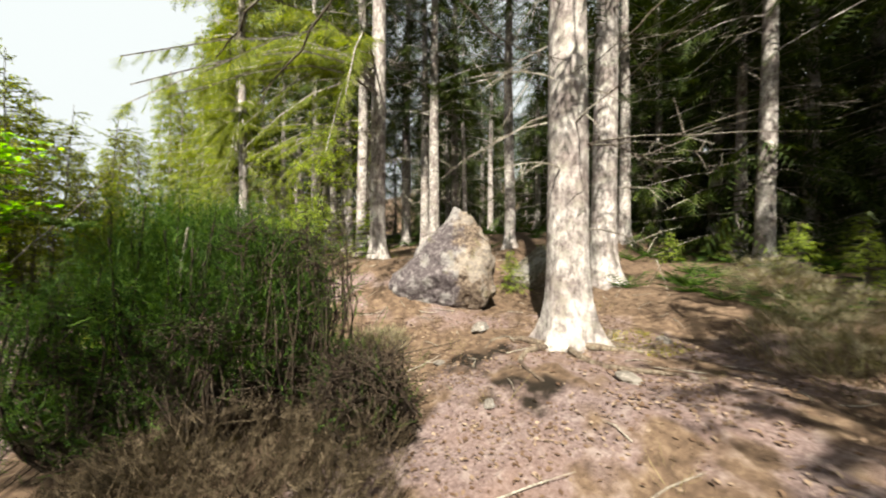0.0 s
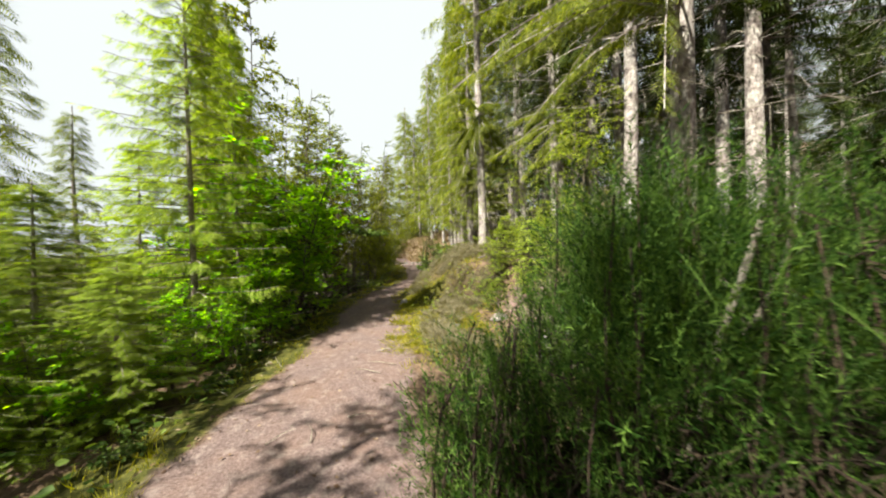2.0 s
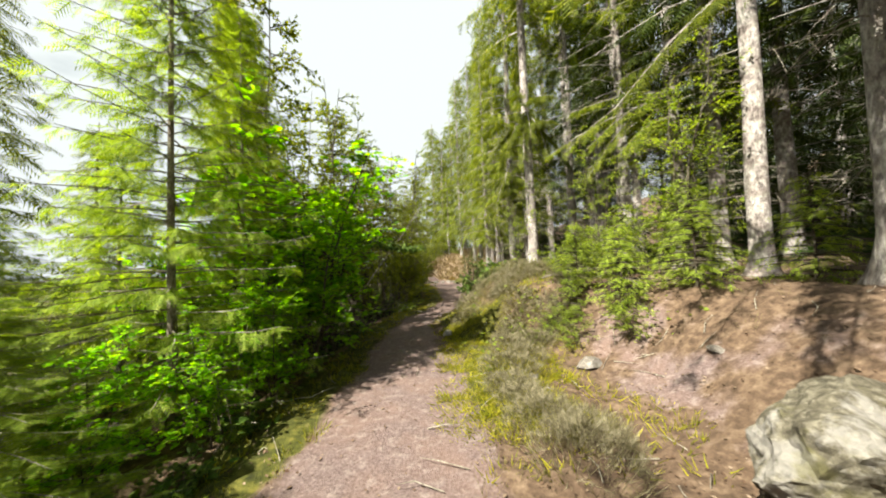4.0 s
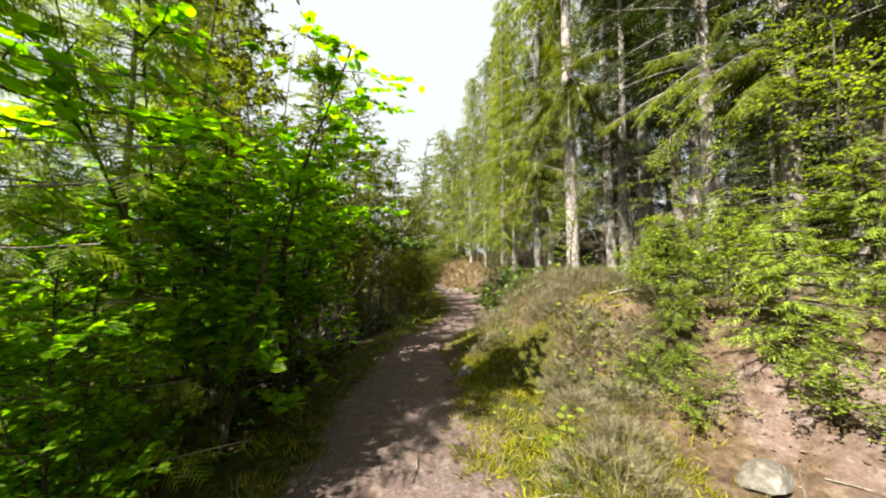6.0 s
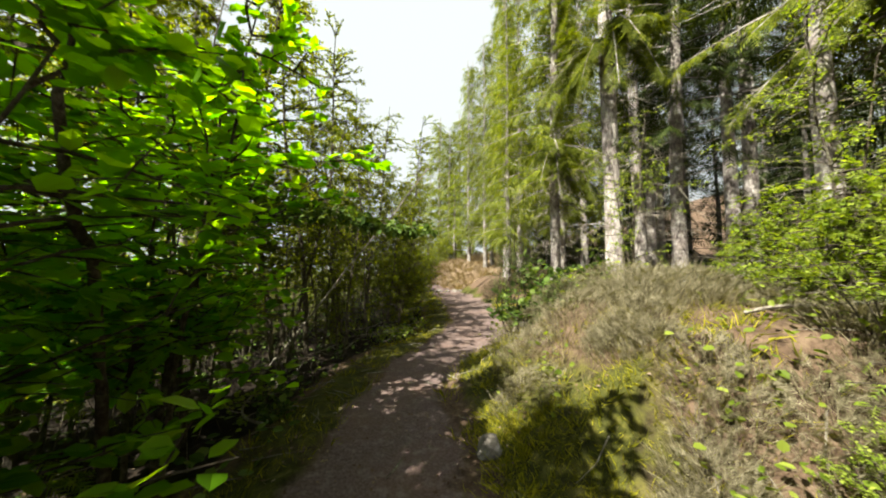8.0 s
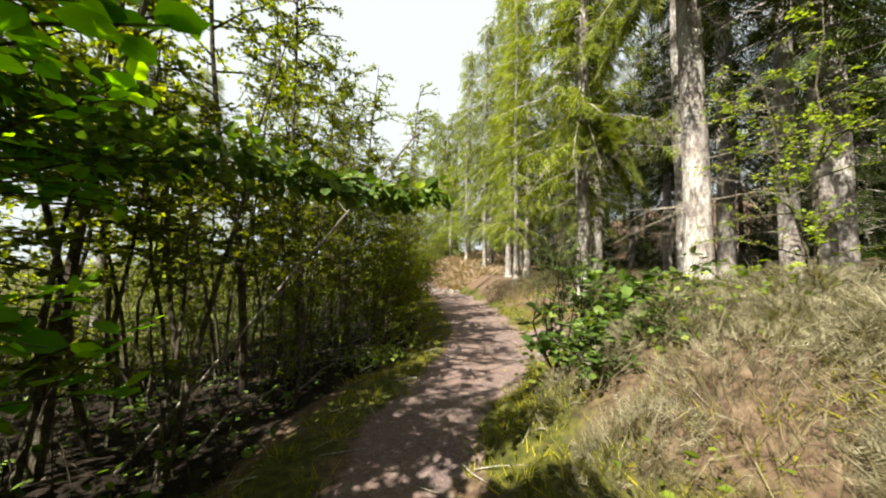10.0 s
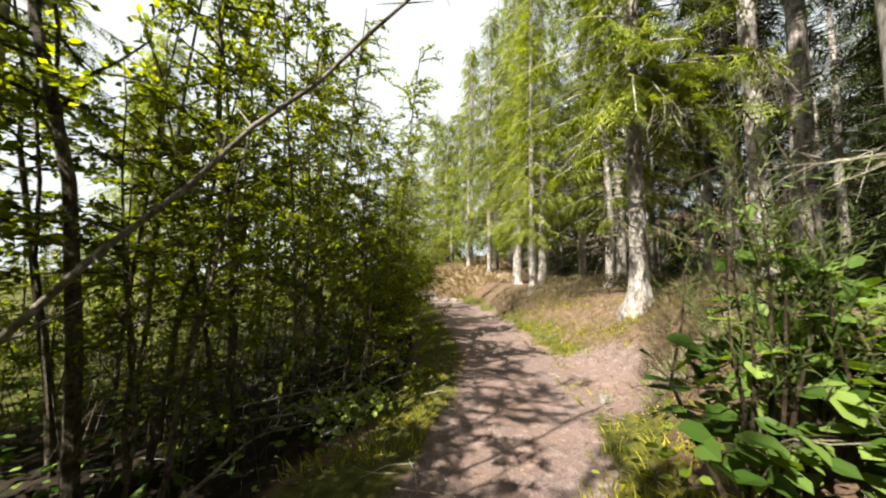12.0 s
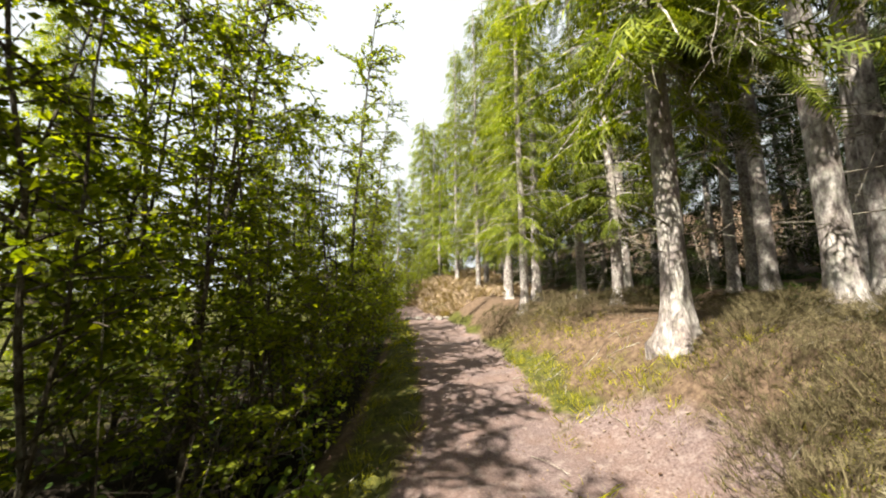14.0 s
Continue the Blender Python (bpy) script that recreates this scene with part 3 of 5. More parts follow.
def bare_branches():
    """Dark leafless branch ends that hang into the view from above."""
    rng = np.random.default_rng(12)
    for (ax, ay, az), (bx, by, bz), sag in [((2.3, -4.0, 3.0), (1.94, -3.29, 2.32), .10), ((1.98, -3.75, 2.85), (1.73, -3.26, 2.46), .06), ((5.3, -4.2, 3.95), (4.58, -3.53, 3.15), .08), ((3.2, -3.25, 3.6), (4.3, -3.62, 3.18), .18)]:
        thing = new("bare_branch")
        g = Geo()
        u = np.linspace(0, 1, 9)
        a, c = np.array([ax, ay, az]), np.array([bx, by, bz])
        pts = a + (c - a) * u[:, None]
        pts[:, 2] -= sag * np.sin(u * 3.14)
        pts += rng.normal(0, .008, (9, 3))
        tube(g, pts, .010 * (1 - .7 * u), 5)
        part("branch_stem", g, DARK_BARK, thing)
        t = Geo()
        for k in range(7):
            p = pts[rng.integers(2, 8)]
            d = (c - a) * .12 + rng.normal(0, .05, 3)
            tube(t, [p, p + d], [.004, .0012], 3)
        part("side_twigwork", t, DARK_BARK, thing, joined=True)
        tagged(thing, "dark leafless spruce branch hanging down", "branch", "bare branches")


bare_branches()


def low_boughs(seed, root, ends, count, label, size=.42):
    """Drooping live boughs that leave one trunk low down and end at the given places."""
    thing = new("spruce_bough")
    rng = np.random.default_rng(seed)
    wood, green, sp = Geo(), Geo(), []
    root = np.array(root)
    for tx, ty, tz in ends:
        d = np.array([tx, ty, tz]) - root
        ln = math.hypot(d[0], d[1])
        start = root + np.array([0, 0, rng.uniform(-.4, .7)])
        bough(rng, wood, sp, start, math.atan2(d[1], d[0]), ln, .10, (start[2] - tz) / ln + .2, count, size, .026)
    at, ah, up, sz = (np.concatenate(c) for c in zip(*sp))
    scatter(green, SPRAY5_V, SPRAY5_F, at, ah, up + np.array([0, 0, .3]), sz)
    part("branchwork", wood, BARK, thing, joined=True)
    part("needle_mass", green, SPRUCE, thing, joined=True)
    tagged(thing, label, "branch", "low spruce boughs")


low_boughs(9, (6.35, 6.85, 5.3), [(3.3, 6.2, 4.2), (3.6, 5.6, 4.0), (3.1, 7.1, 4.4), (4.2, 5.2, 3.8), (3.9, 6.6, 3.6), (4.4, 7.9, 3.9), (3.4, 6.6, 5.2)], 60, "yellow-green spruce boughs hanging over the bank")
low_boughs(19, (3.2, 9.3, 6.2), [(2.2, 8.6, 4.9), (2.7, 8.0, 4.6), (3.5, 8.0, 4.7), (1.9, 9.5, 5.2), (2.3, 10.4, 5.0), (4.3, 8.7, 4.6), (3.0, 7.8, 5.6), (2.1, 8.9, 6.2), (4.0, 10.3, 4.8), (2.8, 7.7, 5.2), (3.3, 7.6, 6.3), (2.4, 7.9, 6.6), (3.6, 7.7, 5.6)], 64, "green spruce boughs drooping before a pale trunk", .5)
low_boughs(23, (3.35, 13.05, 4.9), [(2.4, 11.6, 3.9), (2.9, 11.3, 3.6), (3.5, 11.4, 3.5), (4.1, 11.8, 3.4), (2.2, 12.4, 4.2), (4.4, 12.7, 3.5), (3.2, 11.0, 4.4), (2.6, 11.0, 4.6), (3.9, 11.2, 4.3)], 60, "dark green spruce boughs drooping over the path edge", .5)


def hanging_twigs():
    """Bare twigs that hang from the spruce boughs beside the path."""
    rng = np.random.default_rng(18)
    for x, y, z, n in [(3.0, 11.5, 3.9, 26), (3.6, 10.8, 4.1, 30), (2.5, 12.0, 3.8, 18)]:
        thing = new("hanging_branch")
        g, green = Geo(), Geo()
        base = np.array([x + 1.3, y + 1.0, z + .5])
        tip = np.array([x - .6, y - .4, z - .1])
        u = np.linspace(0, 1, 8)
        pts = base + (tip - base) * u[:, None]
        pts[:, 2] += .25 * np.sin(u * 3.1)
        tube(g, pts, .022 * (1 - .7 * u), 5)
        for i in range(n):
            w = rng.uniform(.1, 1)
            p = np.array([np.interp(w, u, pts[:, c]) for c in range(3)])
            d = np.array([rng.normal(-.25, .35), rng.normal(-.2, .35), -1.0])
            ln = rng.uniform(.25, .9)
            v = np.linspace(0, 1, 5)
            q = p + d * (ln * v)[:, None] + rng.normal(0, .025, (5, 3)) * v[:, None]
            tube(g, q, .006 * (1 - .75 * v), 3)
            for k in range(3):
                e = q[rng.integers(1, 4)]
                tube(g, [e, e + rng.normal(0, .09, 3) + np.array([0, 0, -.10])], [.0035, .0012], 3)
        m = 40
        w = rng.uniform(0, 1, m)
        at = np.stack([np.interp(w, u, pts[:, c]) for c in range(3)], -1)
        scatter(green, SPRAY_V, SPRAY_F, at, rng.normal(0, .6, (m, 3)) + np.array([-.2, -.2, -.5]), np.array([0, 0, 1.0]) + rng.normal(0, .4, (m, 3)), rng.uniform(.2, .4, m))
        part("twigwork", g, DEAD_WOOD, thing, joined=True)
        part("needle_mass", green, SPRUCE, thing, joined=True)
        tagged(thing, "spruce branch with bare grey twigs hanging down", "branch", "hanging branches")


hanging_twigs()


# ---- young conifers of the path side ----
LARCH_T = conifer("young_larch", 71, 6.4, .055, .2, 1.8, .17, 7, 32, .25, LARCH, DEAD_WOOD, 0, "young bright green larch with boughs down to the ground", droop=.22, sides=8, limb=.008, tpl=(SPRAY5_V, SPRAY5_F))
SMALL_SPRUCE = conifer("young_spruce", 73, 2.1, .03, .12, 1.0, .14, 7, 12, .26, YELLOW_LEAF, DARK_BARK, 0, "small yellowish green spruce on the bank", droop=.3, sides=6)
for x, y, s, t, h in [(-3.0, 2.25, 1.0, 2.0, 1.1), (-3.15, 3.85, .85, 2.4, 1.0), (-4.5, 3.2, .8, 1.2, .62), (-3.9, .9, .8, 2.0, .42), (-5.6, 1.6, .9, 3.3, .5), (-8.2, 4.4, .8, 5.0, .55), (-7.8, .2, .8, .6, .6),
                      (-3.2, -.35, .6, 1.5, .28), (-2.55, .35, .55, .3, .26), (-4.4, -.6, .8, 4.1, .36)]:
    plant(LARCH_T, x, y, s, t, "young larches", sz=h)
for x, y, s, t in [(3.1, 3.9, .7, 0), (3.9, 3.3, .75, 1), (4.6, 4.4, .9, 2), (3.0, 5.4, .6, 3), (4.3, 5.9, .8, 4), (2.5, 4.6, .5, 5), (5.6, 3.2, .8, .5), (3.9, 7.2, .6, 2.5),
                   (6.4, -1.2, .4, 1.5), (9.4, -5.3, .45, .2), (10.5, -4.5, .5, 3), (12, -3.2, .55, 1), (12.5, -5.2, .5, 2.2), (11.3, -2.2, .4, 4)]:
    plant(SMALL_SPRUCE, x, y, s, t, "small spruces")


# ---- broadleaved saplings ----
def sapling(name, seed, height, stems, spread, leaves, leaf, mat, label, tpl=(SMALL_LEAF_V, SMALL_LEAF_F), low=.25, r0=.022, bark=None, twigs=9, flat=.6):
    rng = np.random.default_rng(seed)
    thing = new(name)
    twig, green = Geo(), Geo()
    tips = []
    for s in range(stems):
        a = rng.uniform(0, 6.3)
        u = np.linspace(0, 1, 8)
        h = height * rng.uniform(.7, 1.0)
        lean = spread * rng.uniform(.15, .9)
        pts = np.stack([lean * np.cos(a) * u ** 1.4, lean * np.sin(a) * u ** 1.4, h * u], -1) + np.cumsum(rng.normal(0, .035 * height / 4, (8, 3)), 0) * np.array([1, 1, .3])
        pts[:, :2] += rng.uniform(-.12, .12, 2)
        pts[0, 2] = -.1
        wood = Geo()
        tube(wood, pts, r0 * rng.uniform(.7, 1.2) * (1 - .85 * u), 6)
        part("stem", wood, bark or DARK_BARK, thing)
        for b in range(twigs):
            w = rng.uniform(low, .98)
            p = np.array([np.interp(w, u, pts[:, c]) for c in range(3)])
            ba = rng.uniform(0, 6.3)
            ln = spread * rng.uniform(.35, 1.0) * (1.15 - .7 * w)
            v = np.linspace(0, 1, 5)
            d = np.array([math.cos(ba), math.sin(ba), rng.uniform(.05, .7)])
            q = p + d * (ln * v)[:, None] + rng.normal(0, .025, (5, 3)) * v[:, None]
            q[:, 2] -= .22 * ln * v * v
            tube(twig, q, r0 * .38 * (1 - .8 * v) + .0015, 3)
            tips.append((q, ln))
            for c in range(2):
                e = q[rng.integers(1, 4)]
                d2 = unit(d + rng.normal(0, .7, 3)) * ln * .45
                qq = e + d2 * v[:, None]
                qq[:, 2] -= .1 * ln * v * v
                tube(twig, qq, r0 * .2 * (1 - .8 * v) + .001, 3)
                tips.append((qq, ln * .45))
    weight = np.array([t[1] for t in tips])
    pick = rng.choice(len(tips), leaves, p=weight / weight.sum())
    where = rng.uniform(.12, 1.0, leaves)
    curves = np.stack([t[0] for t in tips])
    f = where * 4
    i = np.minimum(f.astype(int), 3)
    at = curves[pick, i] * (1 - (f - i))[:, None] + curves[pick, i + 1] * (f - i)[:, None]
    ahead = unit(curves[pick, 4] - curves[pick, 0]) * .5 + rng.normal(0, .75, (leaves, 3)) * np.array([1, 1, flat * .8])
    up = np.array([0, 0, 1.0]) + rng.normal(0, flat, (leaves, 3))
    scatter(green, tpl[0], tpl[1], at + rng.normal(0, .02, (leaves, 3)), ahead, up, leaf * rng.uniform(.6, 1.3, leaves))
    part("twigwork", twig, bark or DARK_BARK, thing, joined=True)
    part("foliage", green, mat, thing, joined=True)
    return tagged(thing, label, "sapling")


BIG = (LEAF_V, LEAF_F)
HAZEL = [sapling("hazel_sapling", 81 + i, 3.9, 3, 1.45, 2100, .11, LEAF, "leafy bright green hazel sapling overhanging the path", BIG, .22, .028, twigs=24, flat=.3) for i in range(2)]
BIRCH = [sapling("birch_sapling", 91 + i, 4.9, 2, 1.3, 3700, .07, OLIVE_LEAF, "thin dark-stemmed birch sapling with olive leaves", low=.12, r0=.024, twigs=32) for i in range(3)]
BARE_S = sapling("birch_sapling", 97, 4.4, 2, .75, 1500, .065, OLIVE_LEAF, "sparse dark-stemmed sapling with few leaves", low=.42, r0=.027, twigs=20)
SHRUB = sapling("bank_shrub", 99, 1.45, 5, .9, 2000, .055, YELLOW_LEAF, "yellow-green leafy shrub on the sunlit bank", low=.15, r0=.012, twigs=9, flat=.3)

for x, y, s, t, k in [(-2.0, 3.7, .92, 0, 0), (-2.2, 5.2, 1.0, 1.3, 1), (-2.9, 4.4, 1.25, 2.2, 0), (-2.7, 6.0, 1.0, 3.1, 1), (-3.8, 5.9, 1.0, 4.4, 0), (-3.6, 3.2, .6, 5.2, 1), (-2.3, 2.7, .55, .7, 1), (-4.9, 5.0, .7, 1.7, 1), (-2.2, 1.75, .38, 2.0, 0), (-2.4, .8, .36, 3.0, 1), (-2.7, -.2, .36, 1.0, 0), (-2.9, -1.2, .32, 4.0, 1), (-3.6, -.6, .45, 5.0, 0), (-1.9, 2.4, .4, 5.5, 1)]:
    plant(HAZEL[k], x, y, s, t, "hazel saplings")
for i, (x, y, s) in enumerate([(-3.2, 6.2, 1.25), (-4.0, 5.3, 1.35), (-2.2, 11.0, .9), (-3.0, 11.2, 1.1), (-4.0, 11.0, 1.15), (-1.6, 12.3, .85),
                               (-2.5, 12.9, 1.0), (-3.5, 13.0, 1.1), (-1.5, 14.3, .9), (-2.3, 15.2, 1.0), (-1.7, 16.8, .95), (-2.8, 17.2, 1.1), (-1.8, 19, .95), (-2.6, 20.5, 1.0), (-1.9, 22.5, 1.0),
                               (-2.6, 25, 1.1), (-3.4, 28, 1.1), (-4.9, 14.2, 1.1), (-4.4, 7.0, 1.1), (-4.2, 16.5, 1.1),
                               (-6.5, 16, 1.2), (-5, 19.5, 1.2), (-3.2, 31, 1.2), (-1.6, 34.5, 1.1), (-5.2, 23, 1.2), (-8, 20, 1.4)]):
    plant(BIRCH[i % 3], x, y, s, i * 2.1, "birch saplings", sz=s * (1.15 + .25 * ((i * 7) % 5) / 4))
# The last three stand unseen behind the start, added to cast dappled shade.
for i, (x, y, s) in enumerate([(-3.0, 8.6, 1.1), (-3.5, 8.2, 1.2), (-4.1, 8.0, 1.2), (-2.6, 9.6, .95), (-3.4, 9.9, 1.1), (-4.7, 9.6, 1.2), (-2.55, 7.6, .95), (-3.3, 7.4, 1.0), (-2.3, 10.2, .8), (-1.75, 11.7, .8), (-2.9, 14.2, .9), (-2.0, 13.6, .8), (-3.8, 9.0, 1.0), (-4.6, 12.6, 1.0), (-2.0, 8.9, .7), (-1.3, 15.6, .8), (-2.3, -9.4, 2.2), (.2, -10.5, 2.0), (-4.2, -9.8, 2.2)]):
    plant(BARE_S, x, y, s, i * 1.7, "sparse saplings")
for x, y, s, t in [(2.6, 4.9, .7, 0), (3.2, 4.5, .8, 1), (3.0, 5.7, .9, 2), (3.7, 5.3, 1.0, 3), (2.3, 3.9, .45, 4), (2.9, 3.4, .55, 5), (3.6, 6.6, .9, 1.6), (4.4, 5.0, 1.1, 2.8), (2.1, 4.5, .45, 3.6), (4.2, 6.7, 1.1, .4)]:
    plant(SHRUB, x, y, s, t, "bank shrubs")

OLIVE_BUSH = sapling("birch_bush", 107, 2.4, 5, .95, 1900, .065, OLIVE_LEAF, "dense olive birch bush beside the path", low=.06, r0=.012, twigs=13)
for i in range(15):
    y = 11.6 + 1.25 * i
    plant(OLIVE_BUSH, float(path_x(y)) - 1.75 - .3 * (i % 3), y, .8 + .12 * ((i * 3) % 5), i * 1.9, "birch bushes")
for x, y, s in [(-2.5, 9.9, .7), (-2.9, 12.3, .9), (-1.9, 34, 1.3), (-1.0, 37, 1.4), (-2.2, 30.5, 1.3), (-6.2, 6.4, 1.1), (-4.5, 6.3, 1.1), (-4.3, 5.0, .9), (-5.2, 7.6, 1.1), (-4.7, 9.2, .9), (-4.6, 10.8, 1.0), (-6.8, 8.2, 1.2), (-6.0, 9.8, 1.0), (-7.0, 11.4, 1.3), (-6.3, 13.2, 1.2), (-8.2, 9.6, 1.4), (-8.6, 6.8, 1.4), (-8.0, 13.5, 1.4), (-6.6, 15.4, 1.2), (-.2, 40, 1.5), (1.0, 43, 1.6), (-2.8, 33, 1.5), (-1.8, 36, 1.6), (-.9, 39, 1.6), (-3.4, 38, 1.8), (.3, 42, 1.7)]:
    plant(OLIVE_BUSH, x, y, s, x * 3, "birch bushes")

BANK_BIRCH = sapling("bank_birch", 111, 5.2, 2, 1.5, 2300, .058, YELLOW_LEAF, "light-leaved young birch on the sunny bank", low=.2, r0=.03, twigs=26, flat=.4)
for x, y, s, t in [(4.6, 4.3, 1.0, 0), (5.6, 5.3, 1.1, 2), (3.9, 6.2, .75, 4), (2.35, 7.2, .55, 1)]:
    plant(BANK_BIRCH, x, y, s, t, "bank birches")

TALL_BIRCH = sapling("tall_birch", 115, 9.0, 1, 1.4, 2700, .068, OLIVE_LEAF, "slender tall birch with sparse leaves against the sky", low=.32, r0=.045, twigs=54)
# Birches with negative y are never in view; added to throw dappled shade.
for x, y, s, t in [(-2.95, 9.5, 1.0, 0), (-1.7, 16.0, 1.0, 1.5), (-2.4, 12.6, .9, 3.1), (-3.5, 5.6, .85, 4.4), (-2.3, 20.5, 1.1, 2.2), (-4.2, 14.5, 1.1, 5.2), (-2.9, 10.9, .95, .8), (-3.4, 7.5, .9, 2.7), (-3.0, 13.9, 1.0, 4.0), (-2.7, -5.6, 1.0, 2.6), (-4.6, -5.2, 1.15, .4), (-3.6, -4.4, 1.0, 3.3), (-4.2, -3.3, .9, 5.0), (1.6, -7.5, 1.1, 1.0), (.1, -8.7, 1.2, 2.0), (3.3, -8.5, 1.15, 3.0), (2.4, -10.2, 1.2, 4.5)]:
    plant(TALL_BIRCH, x, y, s, t, "tall birches")

HAZEL_LOW = sapling("hazel_plant", 103, 1.0, 5, .62, 400, .10, DULL_SHADE_LEAF, "small hazel plant growing at the path edge", BIG, .2, .009, twigs=8, flat=.45)
for x, y, s, t in [(1.1, 8.5, 1.15, 0), (1.5, 8.3, 1.1, 2), (1.05, 7.7, .65, 4), (1.45, 7.6, .6, 1.1), (1.9, 8.1, .8, .4), (1.75, 8.8, .8, 1),
                   (-1.95, 1.0, .4, 2), (-1.9, -.5, .35, 1), (-1.95, 1.9, .4, 3), (-2.0, 6.4, .4, 1.5), (-2.2, 4.3, .45, 2.4)]:
    plant(HAZEL_LOW, x, y, s, t, "small hazel plants")


def forked_hazel():
    """A dark crooked hazel stem that forks at head height and carries tiers of leaves."""
    thing = new("hazel_tree")
    rng = np.random.default_rng(47)
    green = Geo()
    limbs = [[(-2.0, 4.75, -.1), (-2.02, 4.65, .8), (-1.87, 4.4, 1.6), (-1.76, 4.2, 1.82)],
             [(-1.76, 4.2, 1.82), (-1.6, 4.0, 2.1), (-1.5, 3.95, 2.45), (-1.2, 3.75, 3.0), (-.95, 3.7, 3.6)],
             [(-1.76, 4.2, 1.82), (-2.1, 3.95, 1.92), (-2.6, 3.8, 2.1), (-3.2, 3.75, 2.2)]]
    tips = []
    for k, limb in enumerate(limbs):
        p = np.array(limb)
        v, w = np.linspace(0, 1, len(p)), np.linspace(0, 1, 12)
        q = np.stack([np.interp(w, v, p[:, c]) for c in range(3)], -1) + rng.normal(0, .008, (12, 3))
        q[0], q[-1] = p[0], p[-1]
        g = Geo()
        tube(g, q, (.030 if k == 0 else .021) * (1 - (.25 if k == 0 else .7) * w), 7)
        part("stem" if k == 0 else "limb", g, DARK_BARK, thing, smooth=True)
        if k:
            tips.append(q[3:])
    tw, at, ah = Geo(), [], []
    for q in tips:
        for k in range(26):
            p = q[rng.integers(0, len(q))]
            a = rng.uniform(0, 6.3)
            d = np.array([math.cos(a), math.sin(a), rng.uniform(-.1, .2)]) * rng.uniform(.25, .75)
            tube(tw, [p, p + d * .5 + np.array([0, 0, .03]), p + d], [.005, .003, .0012], 3)
            u = rng.uniform(.25, 1.0, 17)
            at.append(p + d * u[:, None] + rng.normal(0, .02, (17, 3)))
            ah.append(d + rng.normal(0, .35, (17, 3)) * np.array([1, 1, .25]))
    at, ah = np.concatenate(at), np.concatenate(ah)
    scatter(green, LEAF_V, LEAF_F, at, ah, np.array([0, 0, 1.0]) + rng.normal(0, .3, at.shape), rng.uniform(.06, .12, len(at)))
    part("twigwork", tw, DARK_BARK, thing, joined=True)
    part("foliage", green, LEAF, thing, joined=True)
    tagged(thing, "crooked dark hazel forking under bright green leaves", "tree")


forked_hazel()


def overhanging_branch():
    """A leafy branch that crosses the path at head height."""
    thing = new("hazel_branch")
    rng = np.random.default_rng(44)
    wood, green = Geo(), Geo()
    u = np.linspace(0, 1, 10)
    pts = np.stack([-3.0 + 2.65 * u, 6.84 + .06 * np.sin(u * 9), 2.26 - .22 * u + .02 * np.sin(u * 13)], -1)
    tube(wood, pts, .011 * (1 - .8 * u), 5)
    n = 1300
    w = rng.uniform(.02, 1.0, n) ** 1.15
    at = np.stack([np.interp(w, u, pts[:, c]) for c in range(3)], -1)
    off = rng.normal(0, 1, (n, 3)) * np.array([.08, .16, .05]) * (1.3 - .8 * w)[:, None]
    off[:, 2] += np.abs(rng.normal(0, .30, n)) * np.clip(.8 - w, 0, 1) - .03
    ahead = off + rng.normal(0, .08, (n, 3)) + np.array([.08, 0, -.03])
    scatter(green, LEAF_V, LEAF_F, at + off, ahead, np.array([0, 0, 1.0]) + rng.normal(0, .5, (n, 3)), rng.uniform(.05, .095, n))
    for k in range(16):
        p = pts[rng.integers(1, 9)]
        tube(wood, [p, p + rng.normal(0, 1, 3) * np.array([.15, .2, .08])], [.006, .002], 3)
    part("stem", wood, DARK_BARK, thing)
    part("leaf_spray", green, DULL_SHADE_LEAF, thing, joined=True)
    tagged(thing, "leafy green hazel branch hanging across the path", "branch")


overhanging_branch()


def leaning_stem():
    thing = new("leaning_stem")
    rng = np.random.default_rng(45)
    g = Geo()
    a, b = np.array([-2.9, 7.74, -.12]), np.array([-.45, 9.06, 3.5])
    u = np.linspace(0, 1, 12)
    pts = a + (b - a) * u[:, None] + rng.normal(0, .012, (12, 3))
    tube(g, pts, .018 * (1 - .45 * u), 7)
    part("stem", g, DEAD_WOOD, thing, smooth=True)
    tw = Geo()
    for k in range(14):
        p = pts[rng.integers(4, 12)]
        d = rng.normal(0, .13, 3) + np.array([.08, 0, .05])
        tube(tw, [p, p + d * .5, p + d], [.006, .004, .0015], 3)
    part("twigwork", tw, DEAD_WOOD, thing, joined=True)
    tagged(thing, "dead grey birch stem leaning over the path", "fallen stem")


leaning_stem()


# ---- rocks ----
def rock(name, seed, size, detail, mat, label, squash=None, cuts=14, jag=.05):
    rng = np.random.default_rng(seed)
    bm = bmesh.new()
    bmesh.ops.create_icosphere(bm, subdivisions=detail, radius=1.0)
    planes = [(Vector(unit(rng.normal(0, 1, 3))), rng.uniform(.62, .95)) for _ in range(cuts)]
    for v in bm.verts:
        p = v.co.copy()
        if squash:
            p = squash(p)
        for n, d in planes:
            k = p.dot(n)
            if k > d:
                p -= n * (k - d) * .97
        p += p.normalized() * jag * (noise.fractal(p * 2.3 + Vector((seed, 0, 0)), 1.0, 2.1, 5) + .5 * abs(noise.noise(p * 7 + Vector((0, seed, 0)))))
        v.co = Vector((p.x * size[0], p.y * size[1], p.z * size[2]))
    me = bpy.data.meshes.new(name)
    bm.to_mesh(me)
    bm.free()
    me.materials.append(mat)
    return tagged(new(name, me), label, "rock")


